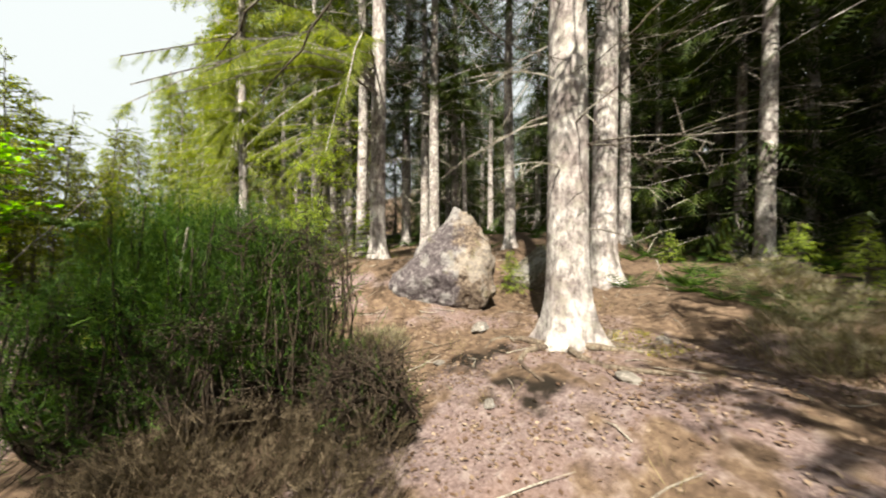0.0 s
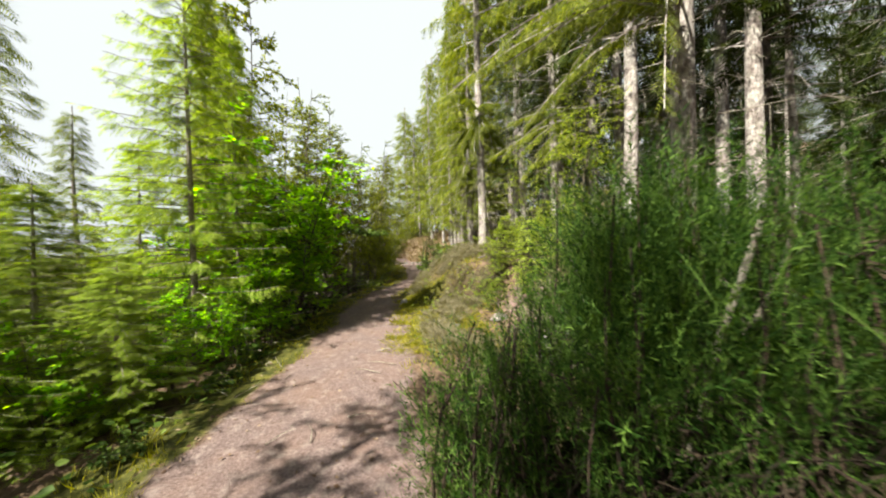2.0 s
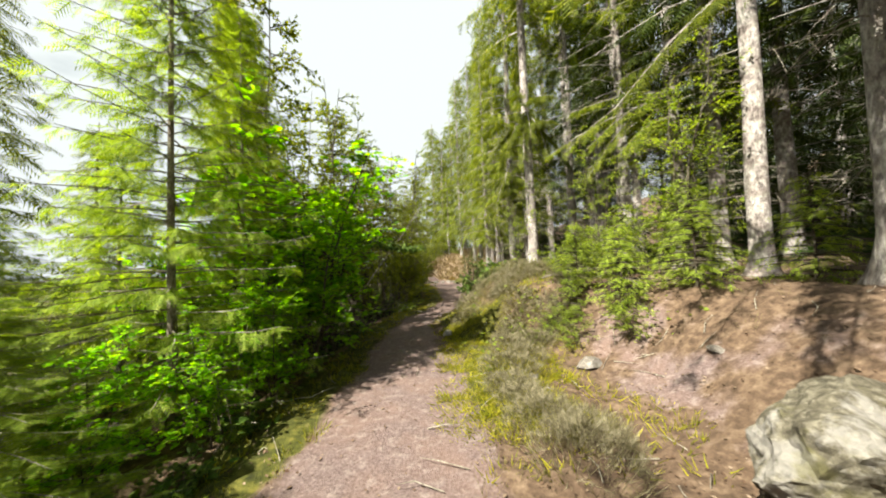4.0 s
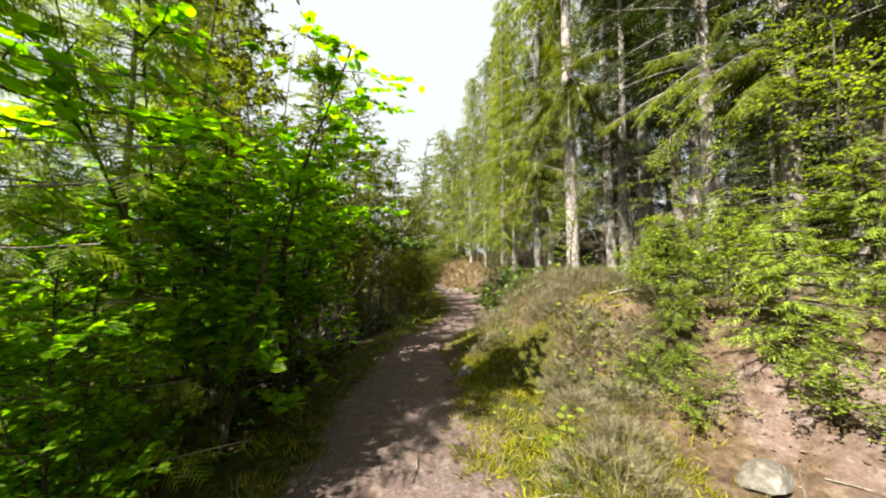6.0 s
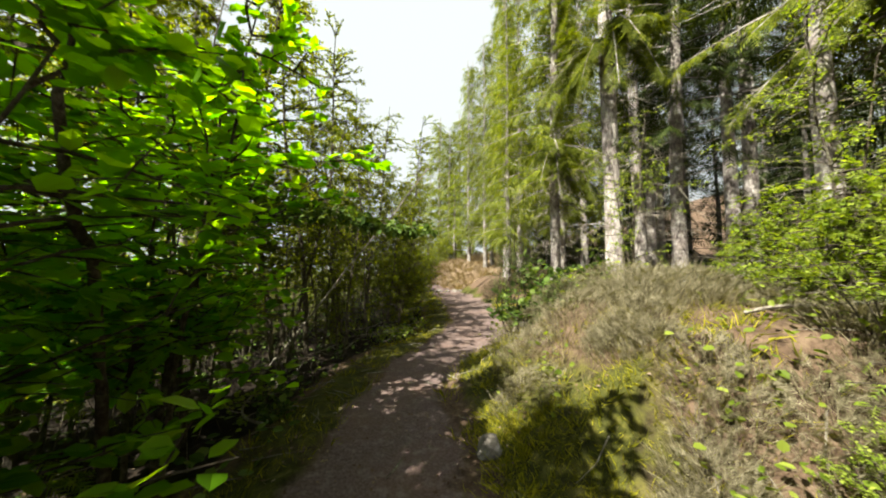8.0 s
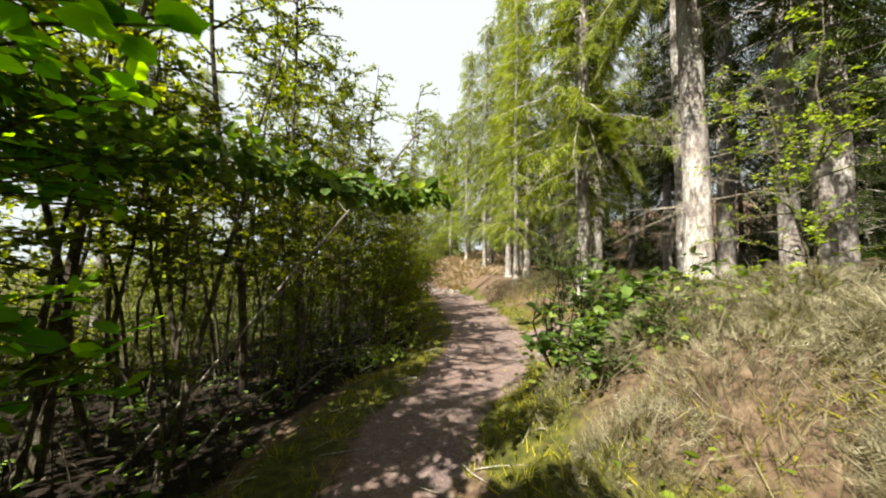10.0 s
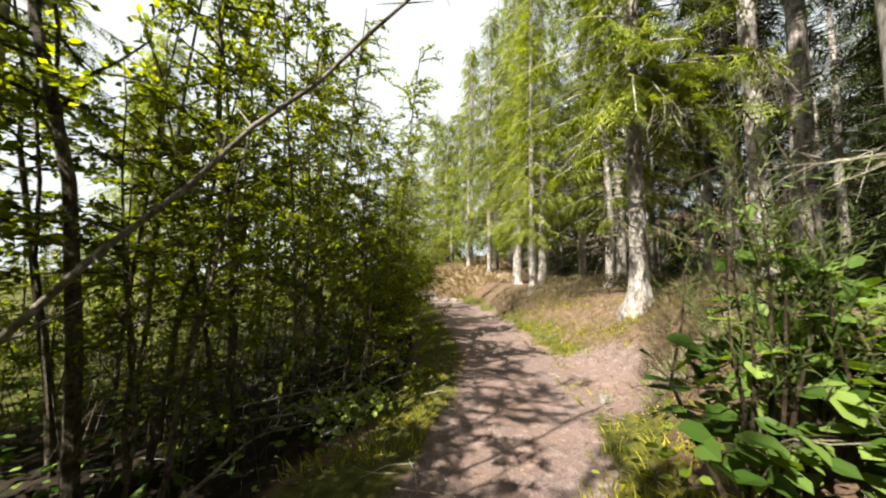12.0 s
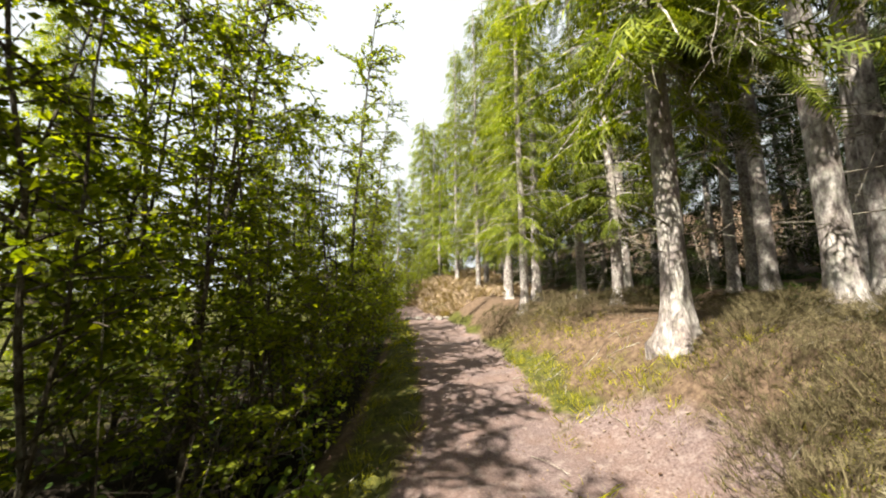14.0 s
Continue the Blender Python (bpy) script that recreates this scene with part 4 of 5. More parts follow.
def pyramid(p):
    """Leans a ball into a steep wedge with its peak to one side."""
    h = (p.z + 1) * .5
    w = 1.25 - 1.0 * max(h, 0) ** 1.1
    return Vector((p.x * w + .30 * max(h, 0), p.y * w, p.z))


big_rock = rock("rock", 5, (1.12, .66, 1.12), 5, ROCK, "large pointed grey and ochre rock beside the spruce", pyramid, 22, .10)
big_rock.matrix_basis = pose(4.9, -1.05, 1.02, 0, 0, -37)
boulder = rock("boulder", 9, (.85, .55, .55), 5, BOULDER, "low grey boulder with lichen beside the path", None, 16, .11)
boulder.matrix_basis = pose(2.78, .42, .2, 0, 4, 15)
mound = rock("boulder", 13, (1.3, .8, .75), 4, BOULDER, "mossy pale boulder under the trees", None, 12, .06)
mound.matrix_basis = pose(8.0, -.9, .75, 0, 0, 10)
pebble = rock("stone", 21, (.17, .12, .09), 3, PALE_STONE, "pale weathered stone lying on the ground", None, 12, .05)
first = True
for x, y, s, t in [(2.2, 3.25, 1.3, .3), (.2, 5.66, 1.0, 1.2), (3.4, -3.6, .4, .5), (4.3, -4.2, .6, 1.7), (3.6, -2.7, .4, 2.6), (5.9, -3.9, .6, .9), (4.5, -2.35, .9, .2), (1.6, 11.0, .7, 1.1), (2.1, 10.4, .6, .4),
                   (1.15, 8.15, .8, 2.2), (-.4, 26.4, 1.6, .3), (.2, 26.2, 1.4, 1), (.7, 26.5, 1.7, 2), (1.1, 26.9, 1.2, 3), (-.9, 26.8, 1.3, .2), (3.2, 2.2, .6, 1.9), (1.3, 2.9, .6, .8)]:
    m = Matrix.LocRotScale((x, y, float(floor_z(x, y)) + .03 * s), Euler((0, 0, t)), (s, s, s))
    if first:
        pebble.matrix_basis, first = m, False
        tagged(pebble, "", "", "scattered stones")
    else:
        pebble_scale = pebble.scale.copy()
        copy_thing(pebble, m @ Matrix.Diagonal((1 / pebble_scale.x, 1 / pebble_scale.y, 1 / pebble_scale.z, 1)))


# ---- broom ----
def broom(seed, radius, height, strands, label, low=2.9, stems=70, wand=.18, litter=True, needle=None):
    """Broom: woody brown feet, hundreds of green wands that rise and fan out."""
    rng = np.random.default_rng(seed)
    thing = new("broom_shrub")
    wood, green = Geo(), Geo()
    ends = []
    for i in range(stems):
        a, r = rng.uniform(0, 6.3), rng.uniform(.1, 1.0)
        u = np.linspace(0, 1, 6)
        tip = np.array([radius * r * math.cos(a), radius * r * math.sin(a), height * (.82 - .12 * r * r) * rng.uniform(.75, 1.05)])
        start = tip * np.array([.3, .3, 0]) + np.array([*rng.uniform(-.1, .1, 2), -.05])
        pts = start + (tip - start) * u[:, None] + np.array([math.cos(a), math.sin(a), 0]) * (.18 * np.sin(u * 3.14))[:, None] + rng.normal(0, .02, (6, 3))
        tube(wood, pts, .013 * (1 - .7 * u), 4)
        ends.append(pts)
    ends = np.stack(ends)
    k = rng.integers(0, len(ends), strands)
    f = rng.uniform(low, 5, strands)
    i = np.minimum(f.astype(int), 4)
    at = ends[k, i] * (1 - (f - i))[:, None] + ends[k, i + 1] * (f - i)[:, None] + rng.normal(0, .08, (strands, 3))
    flat = at * np.array([1, 1, 0])
    ahead = unit(flat) * rng.uniform(.0, .9, strands)[:, None] * np.minimum(1, np.linalg.norm(flat, axis=1) / radius)[:, None] + np.array([0, 0, 1.0]) + rng.normal(0, .55, (strands, 3))
    wv = [(0, .5, 0), (0, -.5, 0), (.5, .45, .02), (.5, -.45, .02), (1, 0, -.05)]
    wv = [(x, y * .016, z) for x, y, z in wv]
    faces = [(0, 1, 3), (0, 3, 2), (2, 3, 4)]
    for s in range(6):
        n = len(wv)
        p, q = .06 + .15 * s, (1 if s % 2 else -1)
        wv += [(p, 0, .0), (p + .06, 0, .0), (p + .19, q * .11, .05 * q)]
        faces.append((n, n + 1, n + 2))
    scatter(green, wv, faces, at, ahead, unit(rng.normal(0, 1, (strands, 3))), rng.uniform(.4 * wand, wand, strands))
    tw = Geo()
    for j in range((1500 if strands < 2500 else 900) if litter else 60):
        a, r = rng.uniform(0, 6.3), radius * rng.uniform(.2, 1.05)
        p = np.array([r * math.cos(a), r * math.sin(a), rng.uniform(.02, height * (.8 if strands < 2500 else .5))])
        d = rng.normal(0, 1, 3) * np.array([1, 1, .8])
        ln = rng.uniform(.05, .17)
        tube(tw, [p, p + d * ln * .5, p + d * ln + rng.normal(0, .03, 3)], [.005, .004, .0015], 3)
    for j in range(5 if strands > 5000 else 0):
        a, u = rng.uniform(0, 6.3), np.linspace(0, 1, 8)
        pts = np.stack([.75 * radius * np.cos(a + .6 * u) * u, .75 * radius * np.sin(a + .6 * u) * u, height * .72 * u - .05], -1) + rng.normal(0, .025, (8, 3))
        g = Geo()
        tube(g, pts, .026 * (1 - .65 * u), 6)
        part("old_stem", g, DEAD_WOOD, thing, "crooked pale old stem", True)
    part("stem_mass", wood, TWIG, thing, joined=True)
    part("wand_mass", green, needle or BROOM, thing, joined=True)
    part("dead_twigwork", tw, TWIG, thing, "tangled dark brown dead twigs", joined=True)
    return tagged(thing, label, "shrub", "broom shrubs")


for x, y, r, h, n, sd, low in [(1.62, -1.95, .58, 2.3, 15000, 1, 3.0), (1.98, -2.3, .42, 2.05, 6000, 2, 2.6), (1.75, -2.55, .24, 1.2, 900, 9, 3.0), (2.3, -2.4, .5, 1.95, 2300, 3, 1.8), (1.0, -1.95, .30, 1.5, 5000, 6, 1.2),
                               (1.35, -2.15, .36, .85, 1500, 8, 1.6), (2.6, -3.1, .3, .7, 400, 7, 1.2)]:
    b = broom(sd, r, h, n, "dense dark green broom shrub with brown woody feet", low)
    b.matrix_basis = pose(x, y, float(floor_z(x, y)))
for x, y, r, h, n, sd in [(1.05, 8.55, .18, 2.3, 260, 14)]:
    b = broom(sd, r, h, n, "tall feathery grey-green broom behind the hazel", 2.0, 9, .32, False, FEATHER)
    b.matrix_basis = pose(x, y, float(floor_z(x, y)))


# ---- ground cover ----
def tufts(geo, rng, places, blades, length, spread, rise, width):
    """Clumps of upright blades at the given places (x, y, size)."""
    P = np.asarray(places, float)
    n = len(P) * blades
    c = np.repeat(P, blades, 0)
    a, r = rng.uniform(0, 6.3, n), spread * np.sqrt(rng.uniform(0, 1, n)) * c[:, 2]
    x, y = c[:, 0] + r * np.cos(a), c[:, 1] + r * np.sin(a)
    z = floor_z(x, y) - .01
    ahead = np.stack([np.cos(a) * r / spread * .8, np.sin(a) * r / spread * .8, np.full(n, rise)], -1) + rng.normal(0, .3, (n, 3))
    bv = [(px, py * width, pz) for px, py, pz in BLADE_V]
    scatter(geo, bv, [(0, 1, 3), (0, 3, 2), (2, 3, 4)], np.stack([x, y, z], -1), ahead, unit(rng.normal(0, 1, (n, 3))), length * c[:, 2] * rng.uniform(.5, 1.25, n))


def strewn(rng, n, x0, x1, y0, y1, keep):
    x, y = rng.uniform(x0, x1, n), rng.uniform(y0, y1, n)
    ok = rng.uniform(0, 1, n) < keep(x, y)
    return x[ok], y[ok]


rng = np.random.default_rng(60)
HEATH = [(1.12, .9, .42), (1.0, 1.45, .36), (.95, 2.0, .28), (1.35, 1.3, .3), (1.0, 3.0, .4), (1.2, 4.0, .35), (.6, 6.1, .3), (2.5, 6.5, .5), (1.7, 4.3, .35), (1.35, 3.5, .3), (.9, 2.4, .3), (1.6, 5.9, .32), (.75, 6.8, .34), (1.3, 6.7, .45), (1.9, 6.3, .5), (2.1, 7.1, .55),
         (1.5, 7.5, .5), (.9, 7.7, .4), (2.6, 7.8, .5), (2.4, 8.6, .45), (2.9, 6.9, .5), (3.2, 7.8, .5), (1.9, 10.0, .4), (2.5, 9.9, .45),
          (6.3, -5.0, .55), (7.2, -5.2, .6), (8.2, -4.6, .6), (5.6, -5.4, .5), (9.5, -4.2, .6), (3.3, -1.9, .35), (2.9, -.6, .35)]
BROWN_PLACES = [(3.1, 10.6, .5), (3.6, 11.3, .45), (2.95, 11.45, .5), (2.5, 11.1, .4), (3.3, 12.1, .45), (2.85, 10.9, .45), (3.9, 12.2, .5), (4.5, 11.5, .5), (2.2, 10.6, .3), (4.4, 12.8, .5), (4.8, 13.6, .5),
                (3.9, 14.9, .5), (3.5, 15.3, .55), (3.1, 15.9, .5), (2.8, 16.6, .55), (2.6, 17.4, .55), (2.45, 18.3, .55), (2.35, 19.2, .5), (3.4, 16.4, .6), (4.3, 15.6, .6), (3.2, 17.7, .6), (5.1, 15.2, .6), (2.3, 20.4, .5)]


def heath(places):
    heather = Geo()
    for hx, hy, hs in places:
        n = int(1900 * hs)
        a, r = rng.uniform(0, 6.3, n), np.sqrt(rng.uniform(0, 1, n))
        x, y = hx + hs * r * np.cos(a), hy + hs * r * np.sin(a)
        dome = .85 * hs * np.sqrt(np.clip(1 - r * r * .85, 0, 1))
        z = floor_z(x, y) + dome * rng.uniform(.15, 1.0, n) - .03
        ahead = np.stack([np.cos(a) * r * .8, np.sin(a) * r * .8, np.full(n, .9)], -1) + rng.normal(0, .35, (n, 3))
        scatter(heather, [(px, py * .026, pz) for px, py, pz in BLADE_V], [(0, 1, 3), (0, 3, 2), (2, 3, 4)], np.stack([x, y, z], -1), ahead, unit(rng.normal(0, 1, (n, 3))), rng.uniform(.08, .22, n))
        tuft = 150
        aa, rr = rng.uniform(0, 6.3, tuft), rng.uniform(.2, 1, tuft)
        x, y = hx + hs * rr * np.cos(aa), hy + hs * rr * np.sin(aa)
        z = floor_z(x, y) + .7 * hs * np.sqrt(np.clip(1 - rr * rr * .85, 0, 1))
        scatter(heather, SPRAY5_V, SPRAY5_F, np.stack([x, y, z], -1), np.stack([np.cos(aa), np.sin(aa), np.full(tuft, .8)], -1) + rng.normal(0, .5, (tuft, 3)), unit(rng.normal(0, 1, (tuft, 3))), rng.uniform(.06, .15, tuft))
    return heather


BANK_TUFTS = [(float(rng.uniform(1.2, 3.3)), float(rng.uniform(4.5, 7.6)), float(rng.uniform(.16, .3))) for _ in range(34)]
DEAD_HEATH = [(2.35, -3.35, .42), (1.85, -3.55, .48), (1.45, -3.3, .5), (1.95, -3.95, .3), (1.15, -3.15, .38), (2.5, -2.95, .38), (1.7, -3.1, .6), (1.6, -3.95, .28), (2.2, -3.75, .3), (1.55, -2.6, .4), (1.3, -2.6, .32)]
stuff("heather", heath(HEATH + BANK_TUFTS), HEATHER, "brown and grey-mauve heather tufts on the bank", "heather")
stuff("heather_ridge", heath(BROWN_PLACES), BROWN_HEATH, "dark brown heather clumps below the spruces", "heather")
stuff("dead_heather", heath(DEAD_HEATH), SHADE_HEATH, "tangled brown dead heather round the broom, darkened by painted shade", "heather")

moss = Geo()
x, y = strewn(rng, 6200, -1, 4.5, -4, 18, lambda x, y: np.where((x - path_x(y) > .55) & (x - path_x(y) < 3.0) & (y > .8), np.clip(.6 + .7 * ragged(x, y, .9), 0, 1), 0) * (1 - bare(x, y)))
tufts(moss, rng, np.stack([x, y, rng.uniform(.6, 1.4, len(x))], -1), 18, .10, .12, .75, .10)
x, y = strewn(rng, 1500, -.2, 2.2, 1.4, 6.5, lambda x, y: np.where((x - path_x(y) > .7) & (x - path_x(y) < 2.3), np.clip(.5 + .8 * ragged(x, y, 1.2), 0, 1), 0))
tufts(moss, rng, np.stack([x, y, rng.uniform(1.0, 1.8, len(x))], -1), 46, .06, .10, .7, .11)
x, y = strewn(rng, 2600, -4, 1, -2, 26, lambda x, y: np.where((x - trodden(y) < .1 - tread_half(y)) & (x - trodden(y) > -.95 - tread_half(y)), .85, 0) * (1 - bare(x, y)))
tufts(moss, rng, np.stack([x, y, rng.uniform(.5, 1.2, len(x))], -1), 26, .11, .12, .8, .08)
x, y = strewn(rng, 260, 4.9, 6.4, -4.4, -2.9, lambda x, y: (1 - ease(.3, .7, np.hypot(x - 5.6, y + 3.65))))
tufts(moss, rng, np.stack([x, y, rng.uniform(.5, 1.0, len(x))], -1), 24, .07, .10, .7, .09)
x, y = strewn(rng, 120, 1.7, 3.6, 12.2, 14.6, lambda x, y: (1 - ease(.5, 1.3, np.hypot((x - 2.7) / .8, (y - 13.3) / 1.1))) * (1 - bare(x, y)))
tufts(moss, rng, np.stack([x, y, rng.uniform(.4, .9, len(x))], -1), 26, .09, .12, .7, .09)
stuff("moss_tufts", moss, MOSS, "yellow-green moss and short grass along the path", "moss")

straw = Geo()
x, y = strewn(rng, 900, -1, 7, -5.2, 20, lambda x, y: np.where(x - path_x(y) > .6, .5, 0) * (1 - bare(x, y)) * (np.sin(1.3 * x + .9 * y) > -.2))
tufts(straw, rng, np.stack([x, y, rng.uniform(.6, 1.4, len(x))], -1), 16, .24, .10, 1.2, .014)
x, y = strewn(rng, 170, 1.6, 3.6, 10.6, 13.4, lambda x, y: .7 * (1 - bare(x, y)))
tufts(straw, rng, np.stack([x, y, rng.uniform(.4, .8, len(x))], -1), 16, .22, .10, 1.2, .016)
tufts(straw, rng, np.stack([rng.uniform(1.0, 3.2, 130), rng.uniform(4.4, 7.6, 130), rng.uniform(.5, 1.1, 130)], -1), 16, .24, .10, 1.2, .015)
tufts(straw, rng, np.stack([rng.uniform(.8, 1.9, 16), rng.uniform(5.6, 7.2, 16), rng.uniform(1.2, 2.0, 16)], -1), 12, .3, .10, 1.6, .012)
x, y = strewn(rng, 900, 1.6, 4.2, 11.6, 19, lambda x, y: np.where((x - path_x(y) > 1.0) & (x - path_x(y) < 3.2), np.clip(.45 + .7 * ragged(x, y, 1.1), 0, 1), 0) * (1 - bare(x, y)))
tufts(straw, rng, np.stack([x, y, rng.uniform(.4, .9, len(x))], -1), 18, .17, .13, .8, .018)
tufts(straw, rng, np.stack([rng.uniform(1.75, 2.5, 40), rng.uniform(-.6, .1, 40), rng.uniform(.5, 1.1, 40)], -1), 18, .26, .10, 1.2, .014)
stuff("dry_grass", straw, STRAW, "bleached dry grass stems on the bank", "grass")

litter = Geo()
x, y = strewn(rng, 60000, -5, 7, -6, 18, lambda x, y: np.clip(.45 + .5 * ragged(x, y, 1.4), .06, 1) * np.where((bare(x, y) > .6) & (np.abs(x - path_x(y)) < 1), .3, 1) * np.where(x - path_x(y) < -1.2, .08, 1))
xa, ya = strewn(rng, 16000, 2.2, 6.5, -5.4, -1.0, lambda x, y: np.clip(.3 + ragged(x, y, 1.6), 0, 1))
x, y = np.concatenate([x, xa]), np.concatenate([y, ya])
n = len(x)
scatter(litter, SMALL_LEAF_V, SMALL_LEAF_F, np.stack([x, y, floor_z(x, y) + .012], -1), np.stack([*rng.normal(0, 1, (2, n)), rng.normal(0, .15, n)], -1), np.array([0, 0, 1.0]) + rng.normal(0, .35, (n, 3)), rng.uniform(.014, .052, n))
stuff("leaf_litter", litter, LITTER, "brown dead leaves and bark flakes strewn on the soil", "leaf litter")

sticks = Geo()
x, y = strewn(rng, 1500, -6, 8, -6, 18, lambda x, y: np.where(bare(x, y) > .5, .12, np.where(x - path_x(y) < -1.2, .07, .6)))
for px, py in zip(x, y):
    a, ln = rng.uniform(0, 6.3), rng.uniform(.1, .5)
    d = np.array([math.cos(a), math.sin(a), 0]) * ln
    p = np.array([px, py, 0])
    q = np.stack([p, p + d * .5 + rng.normal(0, .02, 3), p + d])
    q[:, 2] = floor_z(q[:, 0], q[:, 1]) + .012 + np.array([0, rng.uniform(0, .04), rng.uniform(0, .06)])
    tube(sticks, q, [.006, .005, .002], 4)
stuff("fallen_twigs", sticks, DEAD_WOOD, "grey fallen twigs lying on the forest floor", "twigs")

thicket = Geo()
x, y = strewn(rng, 1100, -7, -1.2, 1.5, 22, lambda x, y: np.where(x - path_x(y) < -1.25, .75, 0))
for px, py in zip(x, y):
    h, a = rng.uniform(.4, 1.9), rng.uniform(0, 6.3)
    z = float(floor_z(px, py))
    d = np.array([math.cos(a) * .3, math.sin(a) * .3, 1.0]) * h
    p = np.array([px, py, z - .03])
    tube(thicket, [p, p + d * .5 + rng.normal(0, .04, 3), p + d], [.005, .004, .0015], 3)
    for k in range(4):
        e = p + d * rng.uniform(.3, .9)
        tube(thicket, [e, e + rng.normal(0, .22, 3)], [.003, .001], 3)
stuff("thicket", thicket, DARK_BARK, "thin dark bare stems of the thicket", "undergrowth")

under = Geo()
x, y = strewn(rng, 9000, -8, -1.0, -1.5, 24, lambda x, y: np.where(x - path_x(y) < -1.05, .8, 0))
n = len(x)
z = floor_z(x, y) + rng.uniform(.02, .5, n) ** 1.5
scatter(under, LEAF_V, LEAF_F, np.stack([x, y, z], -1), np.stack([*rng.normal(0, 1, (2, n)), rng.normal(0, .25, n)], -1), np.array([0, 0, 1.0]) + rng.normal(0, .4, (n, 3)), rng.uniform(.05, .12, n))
stuff("undergrowth", under, DULL_SHADE_LEAF, "low green leaves darkened by painted shade under the saplings", "undergrowth")

bank = Geo()
x, y = strewn(rng, 12000, .3, 6, 2.8, 10, lambda x, y: np.where(x - path_x(y) > 1.3, .55, .05) * (1 - bare(x, y)) * (np.sin(1.9 * x + 1) * np.sin(2.3 * y) > .25))
n = len(x)
z = floor_z(x, y) + rng.uniform(.02, .6, n) ** 1.4
scatter(bank, LEAF_V, LEAF_F, np.stack([x, y, z], -1), np.stack([*rng.normal(0, 1, (2, n)), rng.normal(0, .25, n)], -1), np.array([0, 0, 1.0]) + rng.normal(0, .4, (n, 3)), rng.uniform(.04, .08, n))
stuff("brambles", bank, YELLOW_LEAF, "yellow-green bramble leaves on the sunny bank", "bramble")

ferns = Geo()
x, y = strewn(rng, 700, 6, 24, -9, 22, lambda x, y: np.where(x + .2 * np.abs(y) > 8.4, .7, .0))
for px, py in zip(x, y):
    k = 9
    a = rng.uniform(0, 6.3) + np.arange(k) * .7
    z = float(floor_z(px, py))
    scatter(ferns, SPRAY5_V, SPRAY5_F, np.tile([px, py, z], (k, 1)), np.stack([np.cos(a), np.sin(a), rng.uniform(.3, .9, k)], -1), np.array([0, 0, 1.0]) + rng.normal(0, .1, (k, 3)), rng.uniform(.35, .75, k))
stuff("ferns", ferns, BROOM, "green ferns on the floor of the spruce wood", "fern")

red = Geo()
x, y = strewn(rng, 1400, -1.5, 6, 27, 44, lambda x, y: np.where(x > path_x(y) + .9, .8, .0))
for px, py in zip(x, y):
    k = 5
    a = rng.uniform(0, 6.3) + np.arange(k) * 1.3
    z = float(floor_z(px, py))
    scatter(red, SPRAY_V, SPRAY_F, np.tile([px, py, z], (k, 1)), np.stack([np.cos(a), np.sin(a), rng.uniform(.6, 1.6, k)], -1), np.array([0, 0, 1.0]) + rng.normal(0, .3, (k, 3)), rng.uniform(.4, .9, k))
stuff("bracken", red, BRACKEN, "dry reddish bracken on the slope ahead", "bracken")


# ---- roots of the great spruce ----
def roots(tree):
    for a, ln in [(-2.0, 1.2), (-1.4, .9), (-2.7, 1.1), (2.9, .8), (-.6, 1.0), (.5, .9), (-1.0, 1.4)]:
        u = np.linspace(0, 1, 12)
        x = 4.95 + np.cos(a + .5 * np.sin(u * 3 + a)) * (.2 + ln * u)
        y = -3.28 + np.sin(a + .5 * np.sin(u * 3 + a)) * (.2 + ln * u)
        z = floor_z(x, y) + .03 * (1 - u) - .004 + .014 * np.sin(u * 14 + a)
        g = Geo()
        tube(g, np.stack([x, y, z], -1), .04 * (1 - u) ** .8 + .006, 7)
        root = part("root", g, ROOT_BARK, tree, "exposed brown root on worn soil", True)
        root.matrix_parent_inverse = tree.matrix_basis.inverted()


roots(INNER[0])


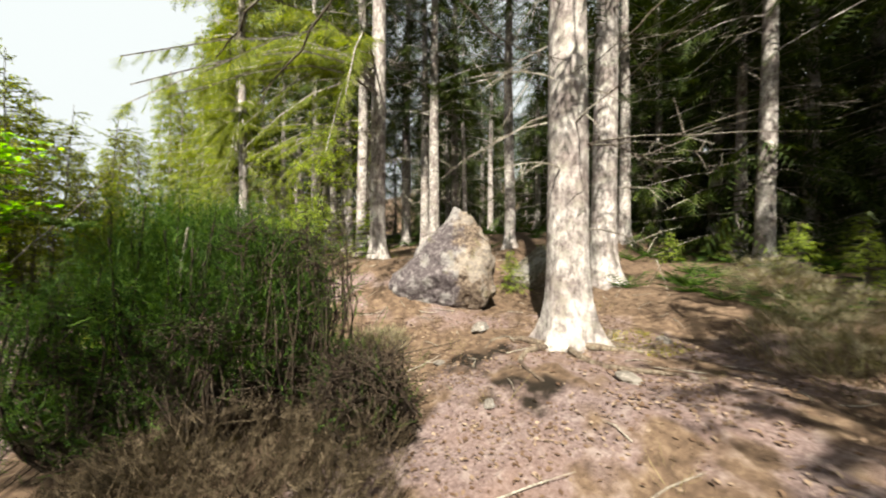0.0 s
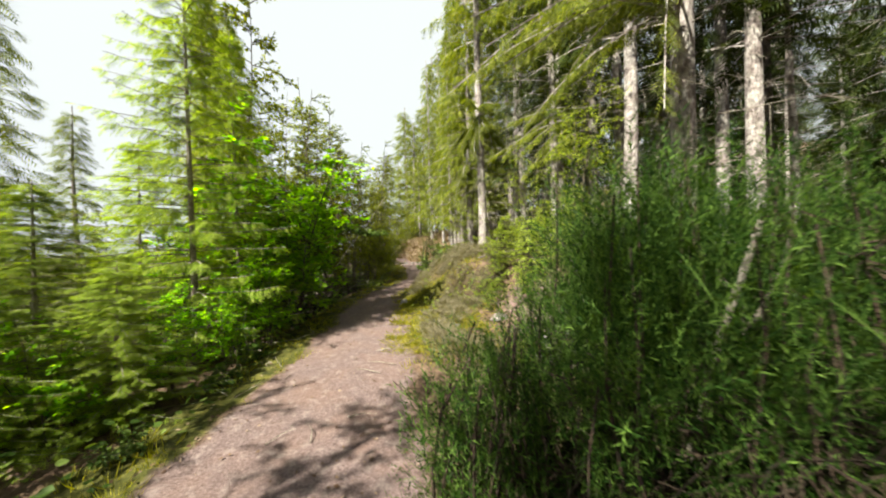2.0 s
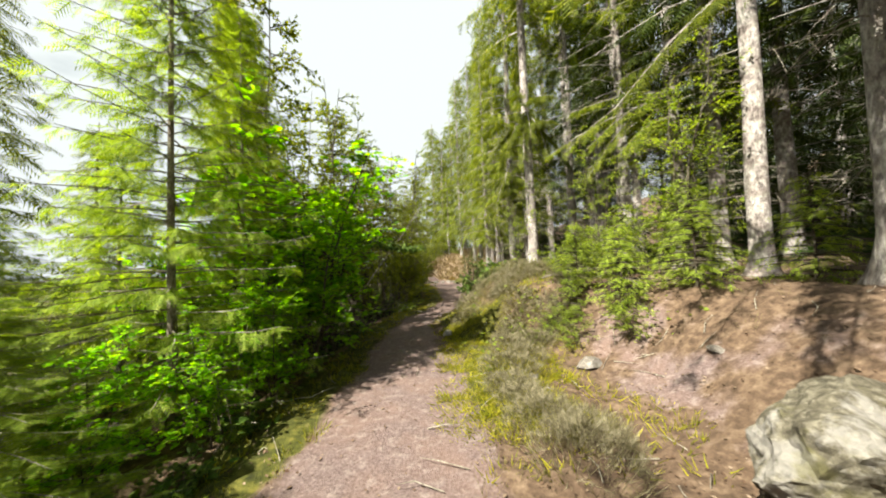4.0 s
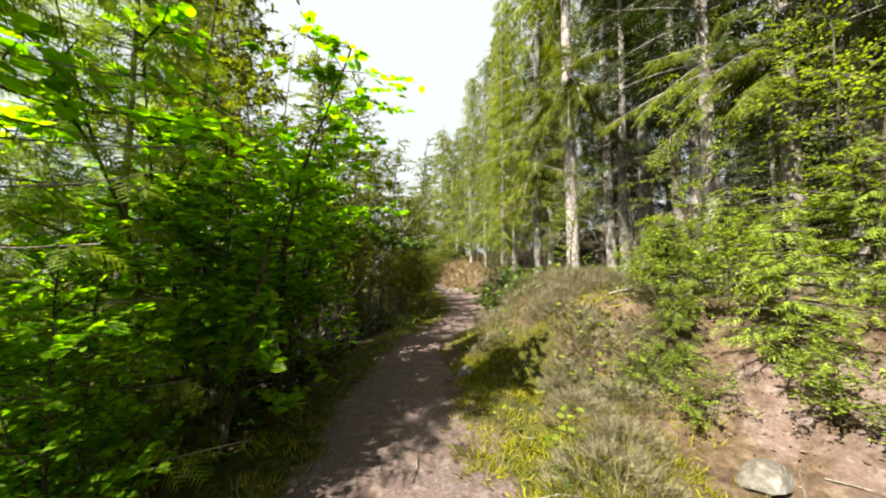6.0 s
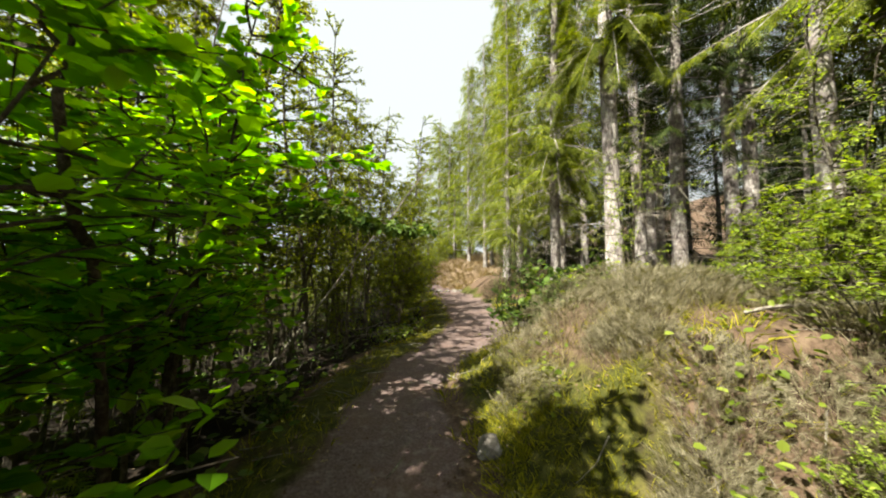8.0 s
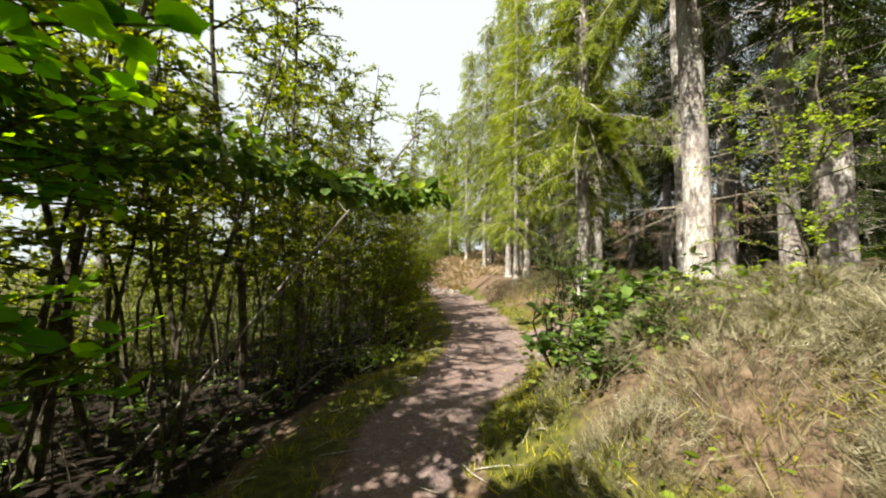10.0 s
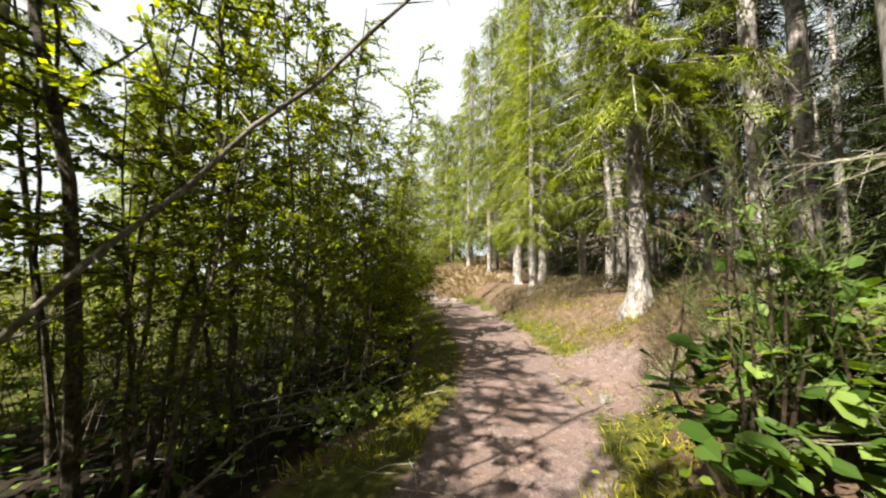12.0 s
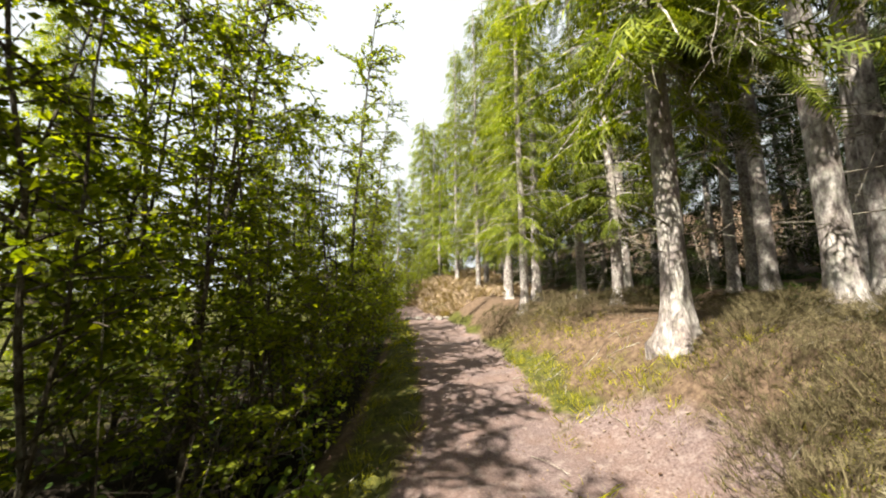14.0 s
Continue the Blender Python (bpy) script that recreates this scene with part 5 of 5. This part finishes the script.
def fallen_branch(x, y, seed, length, turn, leafy):
    """A pale fallen branch with forked side twigs, some still in leaf."""
    rng = np.random.default_rng(seed)
    thing = new("fallen_branch")
    g, green = Geo(), Geo()
    u = np.linspace(0, 1, 9)
    out = np.array([math.cos(turn), math.sin(turn), 0])
    side = np.array([-out[1], out[0], 0])
    pts = np.array([x, y, 0]) + out * (length * u)[:, None] + side * (.12 * np.sin(u * 5 + seed))[:, None]
    pts[:, 2] = floor_z(pts[:, 0], pts[:, 1]) + .05 + .35 * length * u * (1 - .5 * u)
    tube(g, pts, .016 * (1 - .8 * u) + .002, 5)
    at = []
    for k in range(12):
        p = pts[rng.integers(2, 9)]
        d = out * rng.uniform(.1, .6) + side * rng.normal(0, .6) + np.array([0, 0, rng.uniform(-.3, .4)])
        ln = length * rng.uniform(.15, .4)
        q = p + d * (ln * np.linspace(0, 1, 4))[:, None] + rng.normal(0, .02, (4, 3))
        q[:, 2] = np.maximum(q[:, 2], floor_z(q[:, 0], q[:, 1]) + .01)
        tube(g, q, [.007, .005, .004, .0015], 3)
        at += [q[1], q[2], q[3]]
    part("branch_wood", g, DEAD_WOOD, thing, joined=True)
    if leafy:
        at = np.repeat(np.array(at), 3, 0)
        n = len(at)
        scatter(green, LEAF_V, LEAF_F, at + rng.normal(0, .03, (n, 3)), rng.normal(0, 1, (n, 3)), np.array([0, 0, 1.0]) + rng.normal(0, .5, (n, 3)), rng.uniform(.04, .08, n))
        part("leaf_mass", green, YELLOW_LEAF, thing, joined=True)
    tagged(thing, "pale fallen branch lying under the saplings", "branch", "fallen branches")


for args in [(-1.95, 11.15, 9, 1.3, .25, True), (-1.6, 10.4, 10, 1.0, .6, True), (-2.4, 10.2, 1, 1.3, .6, True), (-2.2, 11.0, 2, 1.1, -.5, True), (-3.0, 10.6, 3, 1.6, .2, False), (-2.3, 9.3, 4, 1.0, .9, False), (-2.6, 8.0, 5, 1.2, 1.2, False), (-2.0, 6.2, 6, 1.0, 2.2, True), (-2.2, 12.2, 7, 1.2, .1, False), (2.2, 5.4, 8, 1.3, -.3, False)]:
    fallen_branch(*args)
